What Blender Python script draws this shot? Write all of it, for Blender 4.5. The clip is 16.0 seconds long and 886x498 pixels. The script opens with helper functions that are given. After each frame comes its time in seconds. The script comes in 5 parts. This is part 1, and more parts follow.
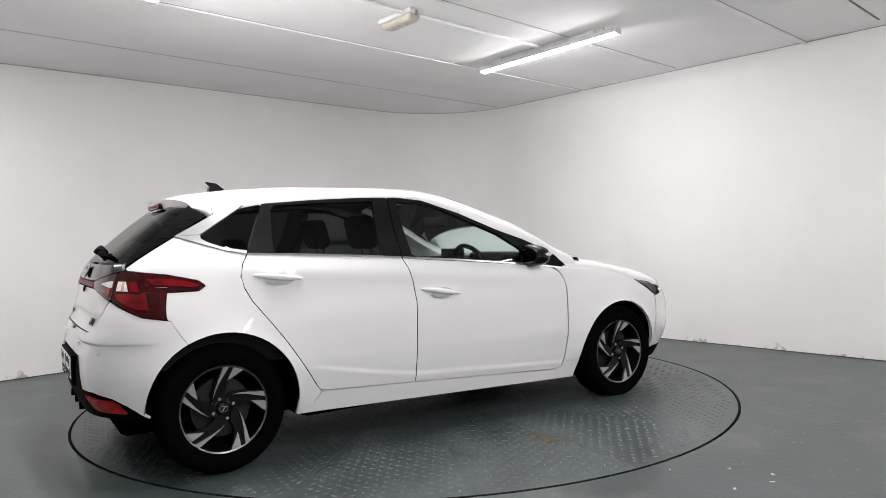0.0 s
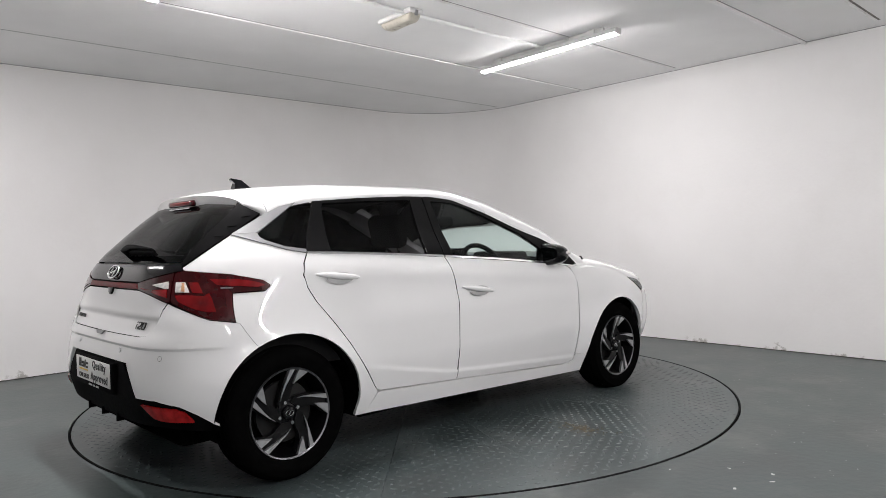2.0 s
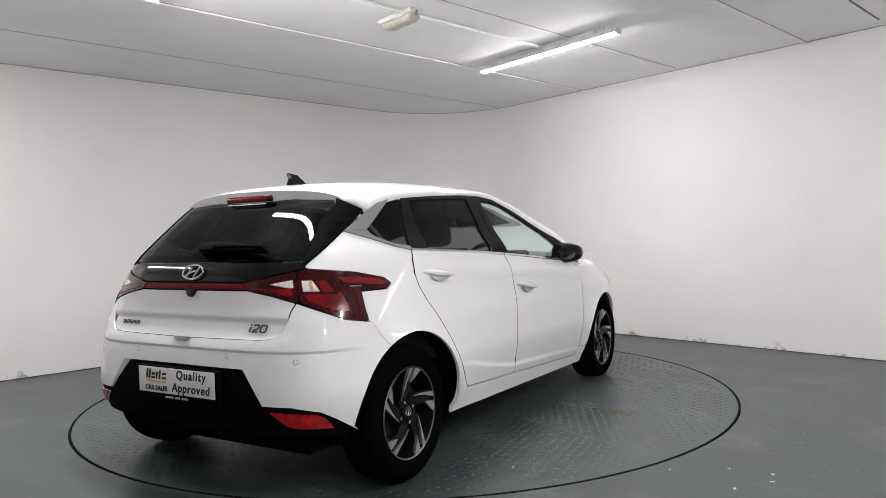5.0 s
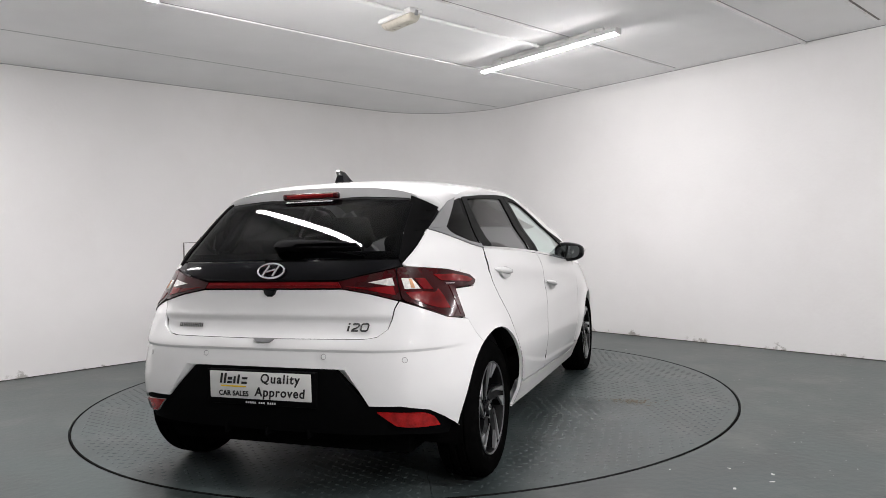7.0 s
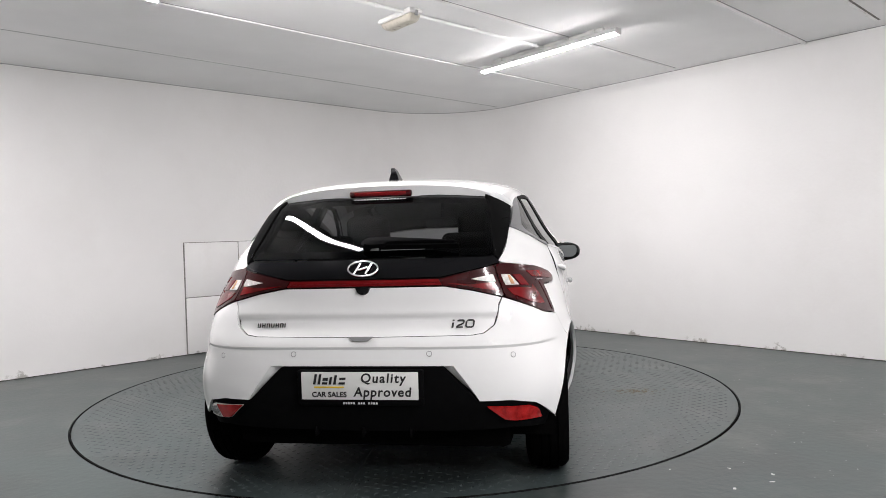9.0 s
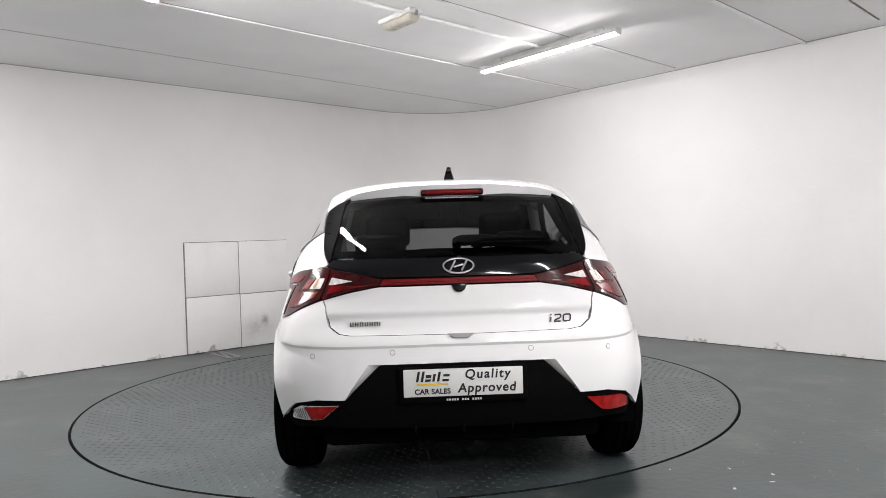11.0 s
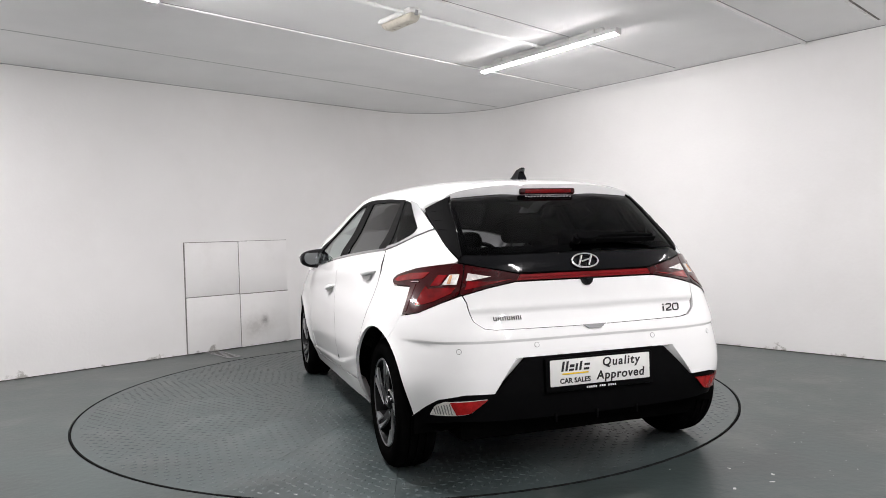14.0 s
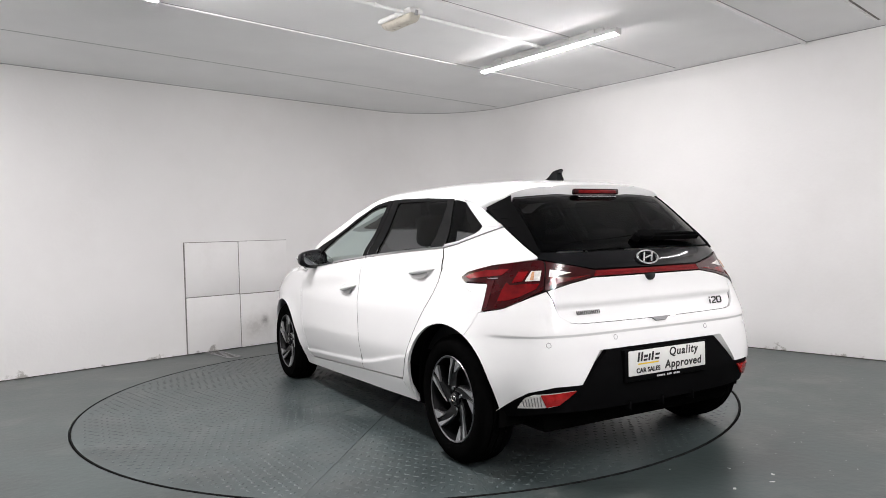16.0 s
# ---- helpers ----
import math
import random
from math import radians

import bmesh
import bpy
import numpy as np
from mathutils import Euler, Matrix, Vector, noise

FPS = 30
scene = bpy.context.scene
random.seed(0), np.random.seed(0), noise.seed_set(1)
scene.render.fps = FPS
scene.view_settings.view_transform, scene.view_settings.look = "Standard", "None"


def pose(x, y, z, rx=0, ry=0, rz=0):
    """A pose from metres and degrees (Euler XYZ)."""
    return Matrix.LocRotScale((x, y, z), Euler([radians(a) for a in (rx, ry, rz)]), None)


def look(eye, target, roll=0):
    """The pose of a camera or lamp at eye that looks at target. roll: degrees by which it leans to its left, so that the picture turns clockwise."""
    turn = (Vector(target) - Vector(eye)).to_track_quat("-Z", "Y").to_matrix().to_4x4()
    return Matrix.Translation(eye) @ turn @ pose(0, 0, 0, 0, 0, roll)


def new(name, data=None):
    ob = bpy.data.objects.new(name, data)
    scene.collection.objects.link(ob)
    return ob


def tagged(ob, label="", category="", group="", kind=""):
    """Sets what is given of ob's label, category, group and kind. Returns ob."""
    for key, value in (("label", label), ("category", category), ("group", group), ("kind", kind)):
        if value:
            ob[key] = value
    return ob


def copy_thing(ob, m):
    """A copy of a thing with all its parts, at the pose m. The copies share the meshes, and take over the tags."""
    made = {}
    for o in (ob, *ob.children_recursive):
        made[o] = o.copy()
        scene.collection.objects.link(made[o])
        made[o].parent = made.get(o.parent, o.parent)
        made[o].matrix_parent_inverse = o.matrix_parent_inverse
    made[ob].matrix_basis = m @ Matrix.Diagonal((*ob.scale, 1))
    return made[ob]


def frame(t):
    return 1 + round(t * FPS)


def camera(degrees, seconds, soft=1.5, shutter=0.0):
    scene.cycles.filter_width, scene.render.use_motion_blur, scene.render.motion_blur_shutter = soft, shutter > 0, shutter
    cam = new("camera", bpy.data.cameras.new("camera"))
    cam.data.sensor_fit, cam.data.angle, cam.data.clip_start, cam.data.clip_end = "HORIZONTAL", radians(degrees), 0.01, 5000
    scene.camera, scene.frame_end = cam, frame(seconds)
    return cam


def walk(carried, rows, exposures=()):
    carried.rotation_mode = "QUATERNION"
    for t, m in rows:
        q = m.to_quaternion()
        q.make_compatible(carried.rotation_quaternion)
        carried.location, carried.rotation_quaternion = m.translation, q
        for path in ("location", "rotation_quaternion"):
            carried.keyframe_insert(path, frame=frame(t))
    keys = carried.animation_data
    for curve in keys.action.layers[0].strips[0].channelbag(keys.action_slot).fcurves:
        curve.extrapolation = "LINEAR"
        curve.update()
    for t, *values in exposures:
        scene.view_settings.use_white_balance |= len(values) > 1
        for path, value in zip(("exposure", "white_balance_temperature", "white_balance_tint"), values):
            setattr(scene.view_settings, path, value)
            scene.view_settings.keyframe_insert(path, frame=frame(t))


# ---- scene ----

# ================= camera =================
CAM_EYE = (0.0, -5.057, 1.085)
cam = camera(64.2, 16.0, 0.55)
_f = (math.sin(radians(2.891)) * math.cos(radians(-1.107)), math.cos(radians(2.891)) * math.cos(radians(-1.107)), math.sin(radians(-1.107)))
CAM_POSE = look(CAM_EYE, tuple(e + 5 * d for e, d in zip(CAM_EYE, _f)), -1.708)
walk(cam, [(0.0, CAM_POSE), (16.0, CAM_POSE)], [(0.0, 0.32), (0.5, 0.25), (3.5, 0.17), (6.5, 0.29), (9.0, 0.44), (12.5, 0.46), (16.0, 0.42)])

# ================= world =================
world = bpy.data.worlds.new("world")
scene.world = world
world.use_nodes = True
world.node_tree.nodes["Background"].inputs[0].default_value = (0.5, 0.5, 0.5, 1)
world.node_tree.nodes["Background"].inputs[1].default_value = 0.02

TUBE_GLOW = 215.0
CEIL_H = 2.6
TABLE_R = 2.177


def spin(t):
    """Heading of the turntable in degrees at t seconds."""
    s = (t - 8) / 8
    return 72.737 + 43.77 * s + 0.191 * s * s - 0.737 * s ** 3


# ================= materials =================
def material(name, color, rough=0.5, metal=0.0, coat=0.0, var=0.08, scale=6.0, bump=0.0, bump_scale=60.0, emit=None, glow=0.0, stain=None, stain_scale=1.5, stain_amount=0.5, spec=0.5, rough_var=0.1):
    m = bpy.data.materials.new(name)
    m.use_nodes = True
    nt = m.node_tree
    b = nt.nodes["Principled BSDF"]
    b.inputs["Base Color"].default_value = (*color, 1)
    b.inputs["Roughness"].default_value = rough
    b.inputs["Metallic"].default_value = metal
    b.inputs["Coat Weight"].default_value = coat
    b.inputs["Coat Roughness"].default_value = 0.03
    b.inputs["Specular IOR Level"].default_value = spec
    tc = nt.nodes.new("ShaderNodeTexCoord")
    if var > 0 or stain:
        n = nt.nodes.new("ShaderNodeTexNoise")
        n.inputs["Scale"].default_value = scale
        n.inputs["Detail"].default_value = 6
        nt.links.new(tc.outputs["Object"], n.inputs["Vector"])
        r = nt.nodes.new("ShaderNodeValToRGB")
        r.color_ramp.elements[0].position, r.color_ramp.elements[1].position = 0.3, 0.7
        r.color_ramp.elements[0].color = (*[c * (1 - var) for c in color], 1)
        r.color_ramp.elements[1].color = (*[min(1, c * (1 + var)) for c in color], 1)
        nt.links.new(n.outputs["Fac"], r.inputs["Fac"])
        out = r.outputs["Color"]
        if stain:
            n2 = nt.nodes.new("ShaderNodeTexNoise")
            n2.inputs["Scale"].default_value = stain_scale
            n2.inputs["Detail"].default_value = 9
            n2.inputs["Roughness"].default_value = 0.68
            nt.links.new(tc.outputs["Object"], n2.inputs["Vector"])
            r2 = nt.nodes.new("ShaderNodeValToRGB")
            r2.color_ramp.elements[0].position, r2.color_ramp.elements[1].position = 0.5, 0.72
            r2.color_ramp.elements[0].color = (0, 0, 0, 1)
            r2.color_ramp.elements[1].color = (stain_amount,) * 3 + (1,)
            nt.links.new(n2.outputs["Fac"], r2.inputs["Fac"])
            mx = nt.nodes.new("ShaderNodeMix")
            mx.data_type = "RGBA"
            nt.links.new(r2.outputs["Color"], mx.inputs[0])
            nt.links.new(out, mx.inputs[6])
            mx.inputs[7].default_value = (*stain, 1)
            out = mx.outputs[2]
        nt.links.new(out, b.inputs["Base Color"])
        if rough_var:
            mr = nt.nodes.new("ShaderNodeMapRange")
            mr.inputs["To Min"].default_value = max(0.0, rough - rough_var)
            mr.inputs["To Max"].default_value = min(1.0, rough + rough_var)
            nt.links.new(n.outputs["Fac"], mr.inputs["Value"])
            nt.links.new(mr.outputs["Result"], b.inputs["Roughness"])
    if bump > 0:
        n3 = nt.nodes.new("ShaderNodeTexNoise")
        n3.inputs["Scale"].default_value = bump_scale
        n3.inputs["Detail"].default_value = 4
        nt.links.new(tc.outputs["Object"], n3.inputs["Vector"])
        bp = nt.nodes.new("ShaderNodeBump")
        bp.inputs["Strength"].default_value = bump
        bp.inputs["Distance"].default_value = 0.01
        nt.links.new(n3.outputs["Fac"], bp.inputs["Height"])
        nt.links.new(bp.outputs["Normal"], b.inputs["Normal"])
    if emit:
        b.inputs["Emission Color"].default_value = (*emit, 1)
        b.inputs["Emission Strength"].default_value = glow
    return m


def glass(name, tint, gloss=0.02, ior=1.5):
    """A thin tinted pane: clear through, with a mirror gloss that grows at grazing angles."""
    m = bpy.data.materials.new(name)
    m.use_nodes = True
    nt = m.node_tree
    nt.nodes.remove(nt.nodes["Principled BSDF"])
    tr = nt.nodes.new("ShaderNodeBsdfTransparent")
    tr.inputs["Color"].default_value = (*tint, 1)
    gl = nt.nodes.new("ShaderNodeBsdfGlossy")
    gl.inputs["Roughness"].default_value = gloss
    fr = nt.nodes.new("ShaderNodeFresnel")
    fr.inputs["IOR"].default_value = ior
    mx = nt.nodes.new("ShaderNodeMixShader")
    nt.links.new(fr.outputs[0], mx.inputs[0])
    nt.links.new(tr.outputs[0], mx.inputs[1])
    nt.links.new(gl.outputs[0], mx.inputs[2])
    nt.links.new(mx.outputs[0], nt.nodes["Material Output"].inputs["Surface"])
    return m


M_WALL = material("white_wall_paint", (0.82, 0.81, 0.802), 0.6, var=0.025, scale=1.2, bump=0.12, bump_scale=35, stain=(0.7, 0.68, 0.655), stain_scale=0.9, stain_amount=0.25)


def scuff_foot(m):
    """Chipped and dirty paint in ragged patches along the foot of a wall."""
    nt = m.node_tree
    b = nt.nodes["Principled BSDF"]
    src = b.inputs["Base Color"].links[0].from_socket
    tc = nt.nodes.new("ShaderNodeTexCoord")
    sep = nt.nodes.new("ShaderNodeSeparateXYZ")
    nt.links.new(tc.outputs["Object"], sep.inputs[0])
    mr = nt.nodes.new("ShaderNodeMapRange")
    mr.inputs["From Min"].default_value, mr.inputs["From Max"].default_value = 0.0, 0.16
    mr.inputs["To Min"].default_value, mr.inputs["To Max"].default_value = 0.2, -0.16
    nt.links.new(sep.outputs["Z"], mr.inputs["Value"])
    n = nt.nodes.new("ShaderNodeTexNoise")
    n.inputs["Scale"].default_value, n.inputs["Detail"].default_value, n.inputs["Roughness"].default_value = 5.0, 8, 0.7
    nt.links.new(tc.outputs["Object"], n.inputs["Vector"])
    add = nt.nodes.new("ShaderNodeMath")
    nt.links.new(mr.outputs[0], add.inputs[0])
    nt.links.new(n.outputs["Fac"], add.inputs[1])
    rp = nt.nodes.new("ShaderNodeValToRGB")
    rp.color_ramp.elements[0].position, rp.color_ramp.elements[1].position = 0.7, 0.76
    rp.color_ramp.elements[0].color, rp.color_ramp.elements[1].color = (0, 0, 0, 1), (0.75, 0.75, 0.75, 1)
    nt.links.new(add.outputs[0], rp.inputs["Fac"])
    mx = nt.nodes.new("ShaderNodeMix")
    mx.data_type = "RGBA"
    nt.links.new(rp.outputs["Color"], mx.inputs[0])
    nt.links.new(src, mx.inputs[6])
    mx.inputs[7].default_value = (0.3, 0.28, 0.25, 1)
    nt.links.new(mx.outputs[2], b.inputs["Base Color"])


scuff_foot(M_WALL)
M_CEIL = material("white_ceiling_board", (0.9, 0.9, 0.9), 0.7, var=0.03, scale=2.0, bump=0.05, bump_scale=80)
M_CEIL_STRIP = material("ceiling_strip_paint", (0.93, 0.93, 0.92), 0.5, var=0.04, scale=9)
M_JOINT = material("dark_open_joint", (0.24, 0.23, 0.22), 0.9, var=0.3, scale=14, spec=0.1)
M_SEAM_AND_SHADE = material("ceiling_seam_and_strip_shade", (0.3, 0.3, 0.3), 0.8, var=0.2, scale=12)
M_FLOOR = material("grey_green_floor_paint", (0.041, 0.054, 0.053), 0.36, var=0.42, scale=1.7, bump=0.15, bump_scale=25, stain=(0.1, 0.108, 0.1), stain_scale=2.3, stain_amount=0.75, rough_var=0.12)
M_TABLE = material("painted_tread_plate", (0.046, 0.06, 0.061), 0.36, var=0.42, scale=2.4, bump=0.1, bump_scale=30, stain=(0.115, 0.125, 0.12), stain_scale=2.2, stain_amount=0.7, rough_var=0.12)
M_TREAD = material("worn_tread_bars", (0.06, 0.074, 0.075), 0.36, metal=0.0, var=0.25, scale=5.0)
M_BLACK_GAP = material("black_rubber_and_gap_shade", (0.012, 0.012, 0.012), 0.8, var=0.3, scale=20, spec=0.0)
M_TUBE = material("lamp_tube_glow", (0.9, 0.9, 0.9), 0.3, var=0, emit=(1.0, 0.963, 0.972), glow=TUBE_GLOW)
# Dimmed copy of the tube glow, to keep nearby walls from burning out.
M_TUBE_DIM = material("dimmed_lamp_tube_glow", (0.9, 0.9, 0.9), 0.3, var=0, emit=(1.0, 0.963, 0.972), glow=TUBE_GLOW * 0.57)
M_FIX = material("white_fitting_plastic", (0.75, 0.75, 0.74), 0.4, var=0.04, scale=15)
M_DARK_DIRT = material("dark_dirt", (0.07, 0.065, 0.06), 0.9, var=0.4, scale=30)

# paint and car materials
M_PAINT = material("white_car_paint", (0.83, 0.83, 0.828), 0.55, coat=1.0, var=0.008, scale=3, rough_var=0.02, spec=0.08)
M_TRIM = material("black_plastic_trim", (0.0035, 0.0035, 0.0038), 0.65, var=0.12, scale=40, bump=0.08, bump_scale=400, spec=0.02)
M_GLOSS = material("gloss_black_panel", (0.004, 0.004, 0.005), 0.08, coat=0.0, var=0.0, spec=0.3)
M_FRAME = material("satin_black_window_frame", (0.006, 0.006, 0.0063), 0.6, var=0.05, scale=30, spec=0.05)
M_FIN = material("black_pillar_fin", (0.005, 0.005, 0.0052), 0.5, var=0.05, scale=30, spec=0.01)
M_CHROME = material("chrome", (0.75, 0.75, 0.76), 0.12, metal=1.0, var=0.02, scale=20, rough_var=0.03)
M_SATIN = material("satin_silver_paint", (0.25, 0.25, 0.255), 0.4, metal=0.3, spec=0.3, var=0.03, scale=20, rough_var=0.05)
M_RUBBER = material("tyre_rubber", (0.003, 0.003, 0.003), 0.85, var=0.2, scale=30, bump=0.1, bump_scale=150, spec=0.0)
M_RIM_DARK = material("dark_alloy", (0.004, 0.004, 0.0045), 0.35, metal=0.0, spec=0.2, var=0.1, scale=30)
M_RIM_CUT = material("machined_alloy", (0.6, 0.6, 0.615), 0.3, metal=0.9, var=0.03, scale=25, rough_var=0.03)
M_RED = material("red_lamp_lens", (0.145, 0.002, 0.004), 0.14, coat=0.25, var=0.5, scale=14, bump=0.12, bump_scale=90, spec=0.4)
M_RED_DARK = material("dark_red_lamp_lens", (0.035, 0.0012, 0.0025), 0.12, coat=0.25, var=0.35, scale=14, spec=0.35)
M_RED_BAR = material("red_bar_lens", (0.16, 0.003, 0.005), 0.4, coat=0.05, var=0.25, scale=20, spec=0.15)
M_REFLECTOR = material("bright_red_reflector", (0.34, 0.008, 0.008), 0.18, coat=0.25, var=0.35, scale=30, bump=0.2, bump_scale=120, spec=0.4)
M_MAROON = material("maroon_lamp_fin", (0.05, 0.003, 0.005), 0.2, coat=0.25, var=0.15, scale=20, spec=0.4)
M_CLEAR_LENS = material("clear_lamp_lens", (0.66, 0.64, 0.62), 0.25, coat=0.4, var=0.2, scale=60, bump=0.3, bump_scale=70)
M_DIM_LENS = material("grey_lamp_rib", (0.2, 0.2, 0.2), 0.25, coat=0.3, var=0.2, scale=60)
M_AMBER = material("amber_lamp_lens", (0.55, 0.3, 0.16), 0.15, var=0.3, scale=60)
M_SEAT = material("dark_grey_seat_cloth", (0.014, 0.014, 0.015), 0.85, var=0.2, scale=40, bump=0.2, bump_scale=300, spec=0.15)
M_CABIN = material("black_cabin_plastic", (0.012, 0.012, 0.0125), 0.6, var=0.15, scale=30, spec=0.1)
M_HEADLINER = material("grey_headliner_cloth", (0.3, 0.3, 0.29), 0.9, var=0.05, scale=30)
M_UNDER = material("underbody_black", (0.003, 0.003, 0.003), 0.9, var=0.2, scale=12, spec=0.0)
M_PLATE = material("white_plate_plastic", (0.74, 0.74, 0.72), 0.35, var=0.02, scale=20)
M_INK = material("black_ink", (0.01, 0.01, 0.01), 0.5, var=0)
M_YELLOW = material("yellow_ink", (0.8, 0.55, 0.02), 0.5, var=0)
M_BADGE = material("dark_chrome_badge", (0.045, 0.045, 0.045), 0.35, metal=0.3, var=0, spec=0.3)
G_DARK = glass("privacy_glass", (0.105, 0.107, 0.11), 0.015, 1.28)
G_FRONT = glass("green_tinted_glass", (0.42, 0.5, 0.475), 0.01)
G_REAR = glass("rear_privacy_glass", (0.1, 0.102, 0.105), 0.01, 1.24)


# ================= mesh helpers =================
def finish(bm, name, mat, smooth=40.0):
    me = bpy.data.meshes.new(name)
    bm.normal_update()
    bm.to_mesh(me)
    bm.free()
    for m in (mat if isinstance(mat, (list, tuple)) else [mat]):
        me.materials.append(m)
    if smooth:
        me.shade_smooth()
        me.set_sharp_from_angle(angle=radians(smooth))
    return me


def part(name, bm, mat, parent=None, label="", m=None, smooth=40.0):
    """Links a bmesh as one mesh object, under a thing or part if given."""
    ob = new(name, finish(bm, name, mat, smooth))
    if parent:
        ob.parent = parent
    if m is not None:
        ob.matrix_basis = m
    return tagged(ob, label=label)


def thing(name, m, label, category, group="", kind=""):
    ob = new(name)
    ob.empty_display_size = 0.2
    ob.matrix_basis = m
    return tagged(ob, label, category, group, kind)


def box(bm, x0, x1, y0, y1, z0, z1, bevel=0.0, segs=2, m=None):
    """Adds a bevelled box to bm."""
    t = bmesh.new()
    bmesh.ops.create_cube(t, size=1)
    bmesh.ops.transform(t, matrix=Matrix.Translation(((x0 + x1) / 2, (y0 + y1) / 2, (z0 + z1) / 2)) @ Matrix.Diagonal((x1 - x0, y1 - y0, z1 - z0, 1)), verts=t.verts)
    if bevel:
        bmesh.ops.bevel(t, geom=t.edges[:], offset=bevel, segments=segs, profile=0.5, affect="EDGES")
    merge(bm, t, m)


def merge(bm, t, m=None):
    """Moves the mesh of t into bm."""
    if m is not None:
        bmesh.ops.transform(t, matrix=m, verts=t.verts)
    vs = {}
    for v in t.verts:
        vs[v] = bm.verts.new(v.co)
    for f in t.faces:
        try:
            nf = bm.faces.new([vs[v] for v in f.verts])
            nf.material_index = f.material_index
        except ValueError:
            pass
    t.free()


def rod(bm, a, b, r, n=10, r2=None):
    """Adds a capped cylinder from a to b."""
    a, b = Vector(a), Vector(b)
    q = (b - a).to_track_quat("Z", "Y").to_matrix().to_4x4()
    t = bmesh.new()
    bmesh.ops.create_cone(t, cap_ends=True, segments=n, radius1=r, radius2=r if r2 is None else r2, depth=(b - a).length)
    merge(bm, t, Matrix.Translation((a + b) / 2) @ q)


def prism(bm, outline, z0, z1, m=None, bevel=0.0):
    """Adds an extruded outline (x, y) from z0 to z1."""
    t = bmesh.new()
    lo = [t.verts.new((x, y, z0)) for x, y in outline]
    hi = [t.verts.new((x, y, z1)) for x, y in outline]
    n = len(lo)
    for i in range(n):
        t.faces.new((lo[i], lo[(i + 1) % n], hi[(i + 1) % n], hi[i]))
    t.faces.new(hi)
    t.faces.new(lo[::-1])
    bmesh.ops.recalc_face_normals(t, faces=t.faces[:])
    if bevel:
        top = [e for e in t.edges if all(abs(v.co.z - z1) < 1e-6 for v in e.verts)]
        bmesh.ops.bevel(t, geom=top, offset=bevel, segments=2, profile=0.5, affect="EDGES")
    merge(bm, t, m)


def lathe(bm, profile, n=48, axis="Y", m=None):
    """Adds a turned surface; profile: (radius, along)."""
    t = bmesh.new()
    rings = []
    for r, a in profile:
        ring = []
        for i in range(n):
            w = 2 * math.pi * i / n
            ring.append(t.verts.new((r * math.cos(w), a, r * math.sin(w)) if axis == "Y" else (r * math.cos(w), r * math.sin(w), a)))
        rings.append(ring)
    for p, q in zip(rings, rings[1:]):
        for i in range(n):
            t.faces.new((p[i], p[(i + 1) % n], q[(i + 1) % n], q[i]))
    bmesh.ops.remove_doubles(t, verts=t.verts[:], dist=1e-6)
    bmesh.ops.recalc_face_normals(t, faces=t.faces[:])
    merge(bm, t, m)


# ================= room =================
LEFT_AT, LEFT_DIR = Vector((-2.2, 1.83)), radians(40.5)
RIGHT_AT, RIGHT_DIR = Vector((2.6, 1.6)), radians(-51.5)
CORNER_R = 1.1


def wall_path():
    """The walls' inner line in plan, clockwise from the rear left."""
    dl = Vector((math.cos(LEFT_DIR), math.sin(LEFT_DIR)))
    dr = Vector((math.cos(RIGHT_DIR), math.sin(RIGHT_DIR)))
    k = (RIGHT_AT - LEFT_AT).cross(dr) / dl.cross(dr)
    corner = LEFT_AT + dl * k
    a, b = corner - dl * CORNER_R, corner + dr * CORNER_R
    cen = a + Vector((dl.y, -dl.x)) * CORNER_R
    pts = [LEFT_AT - dl * 4.0]
    turn0 = math.atan2(a.y - cen.y, a.x - cen.x)
    for i in range(25):
        w = turn0 - (math.pi / 2) * i / 24
        pts.append(cen + Vector((math.cos(w), math.sin(w))) * CORNER_R)
    pts.append(RIGHT_AT + dr * 4.0)
    return pts, dl, dr


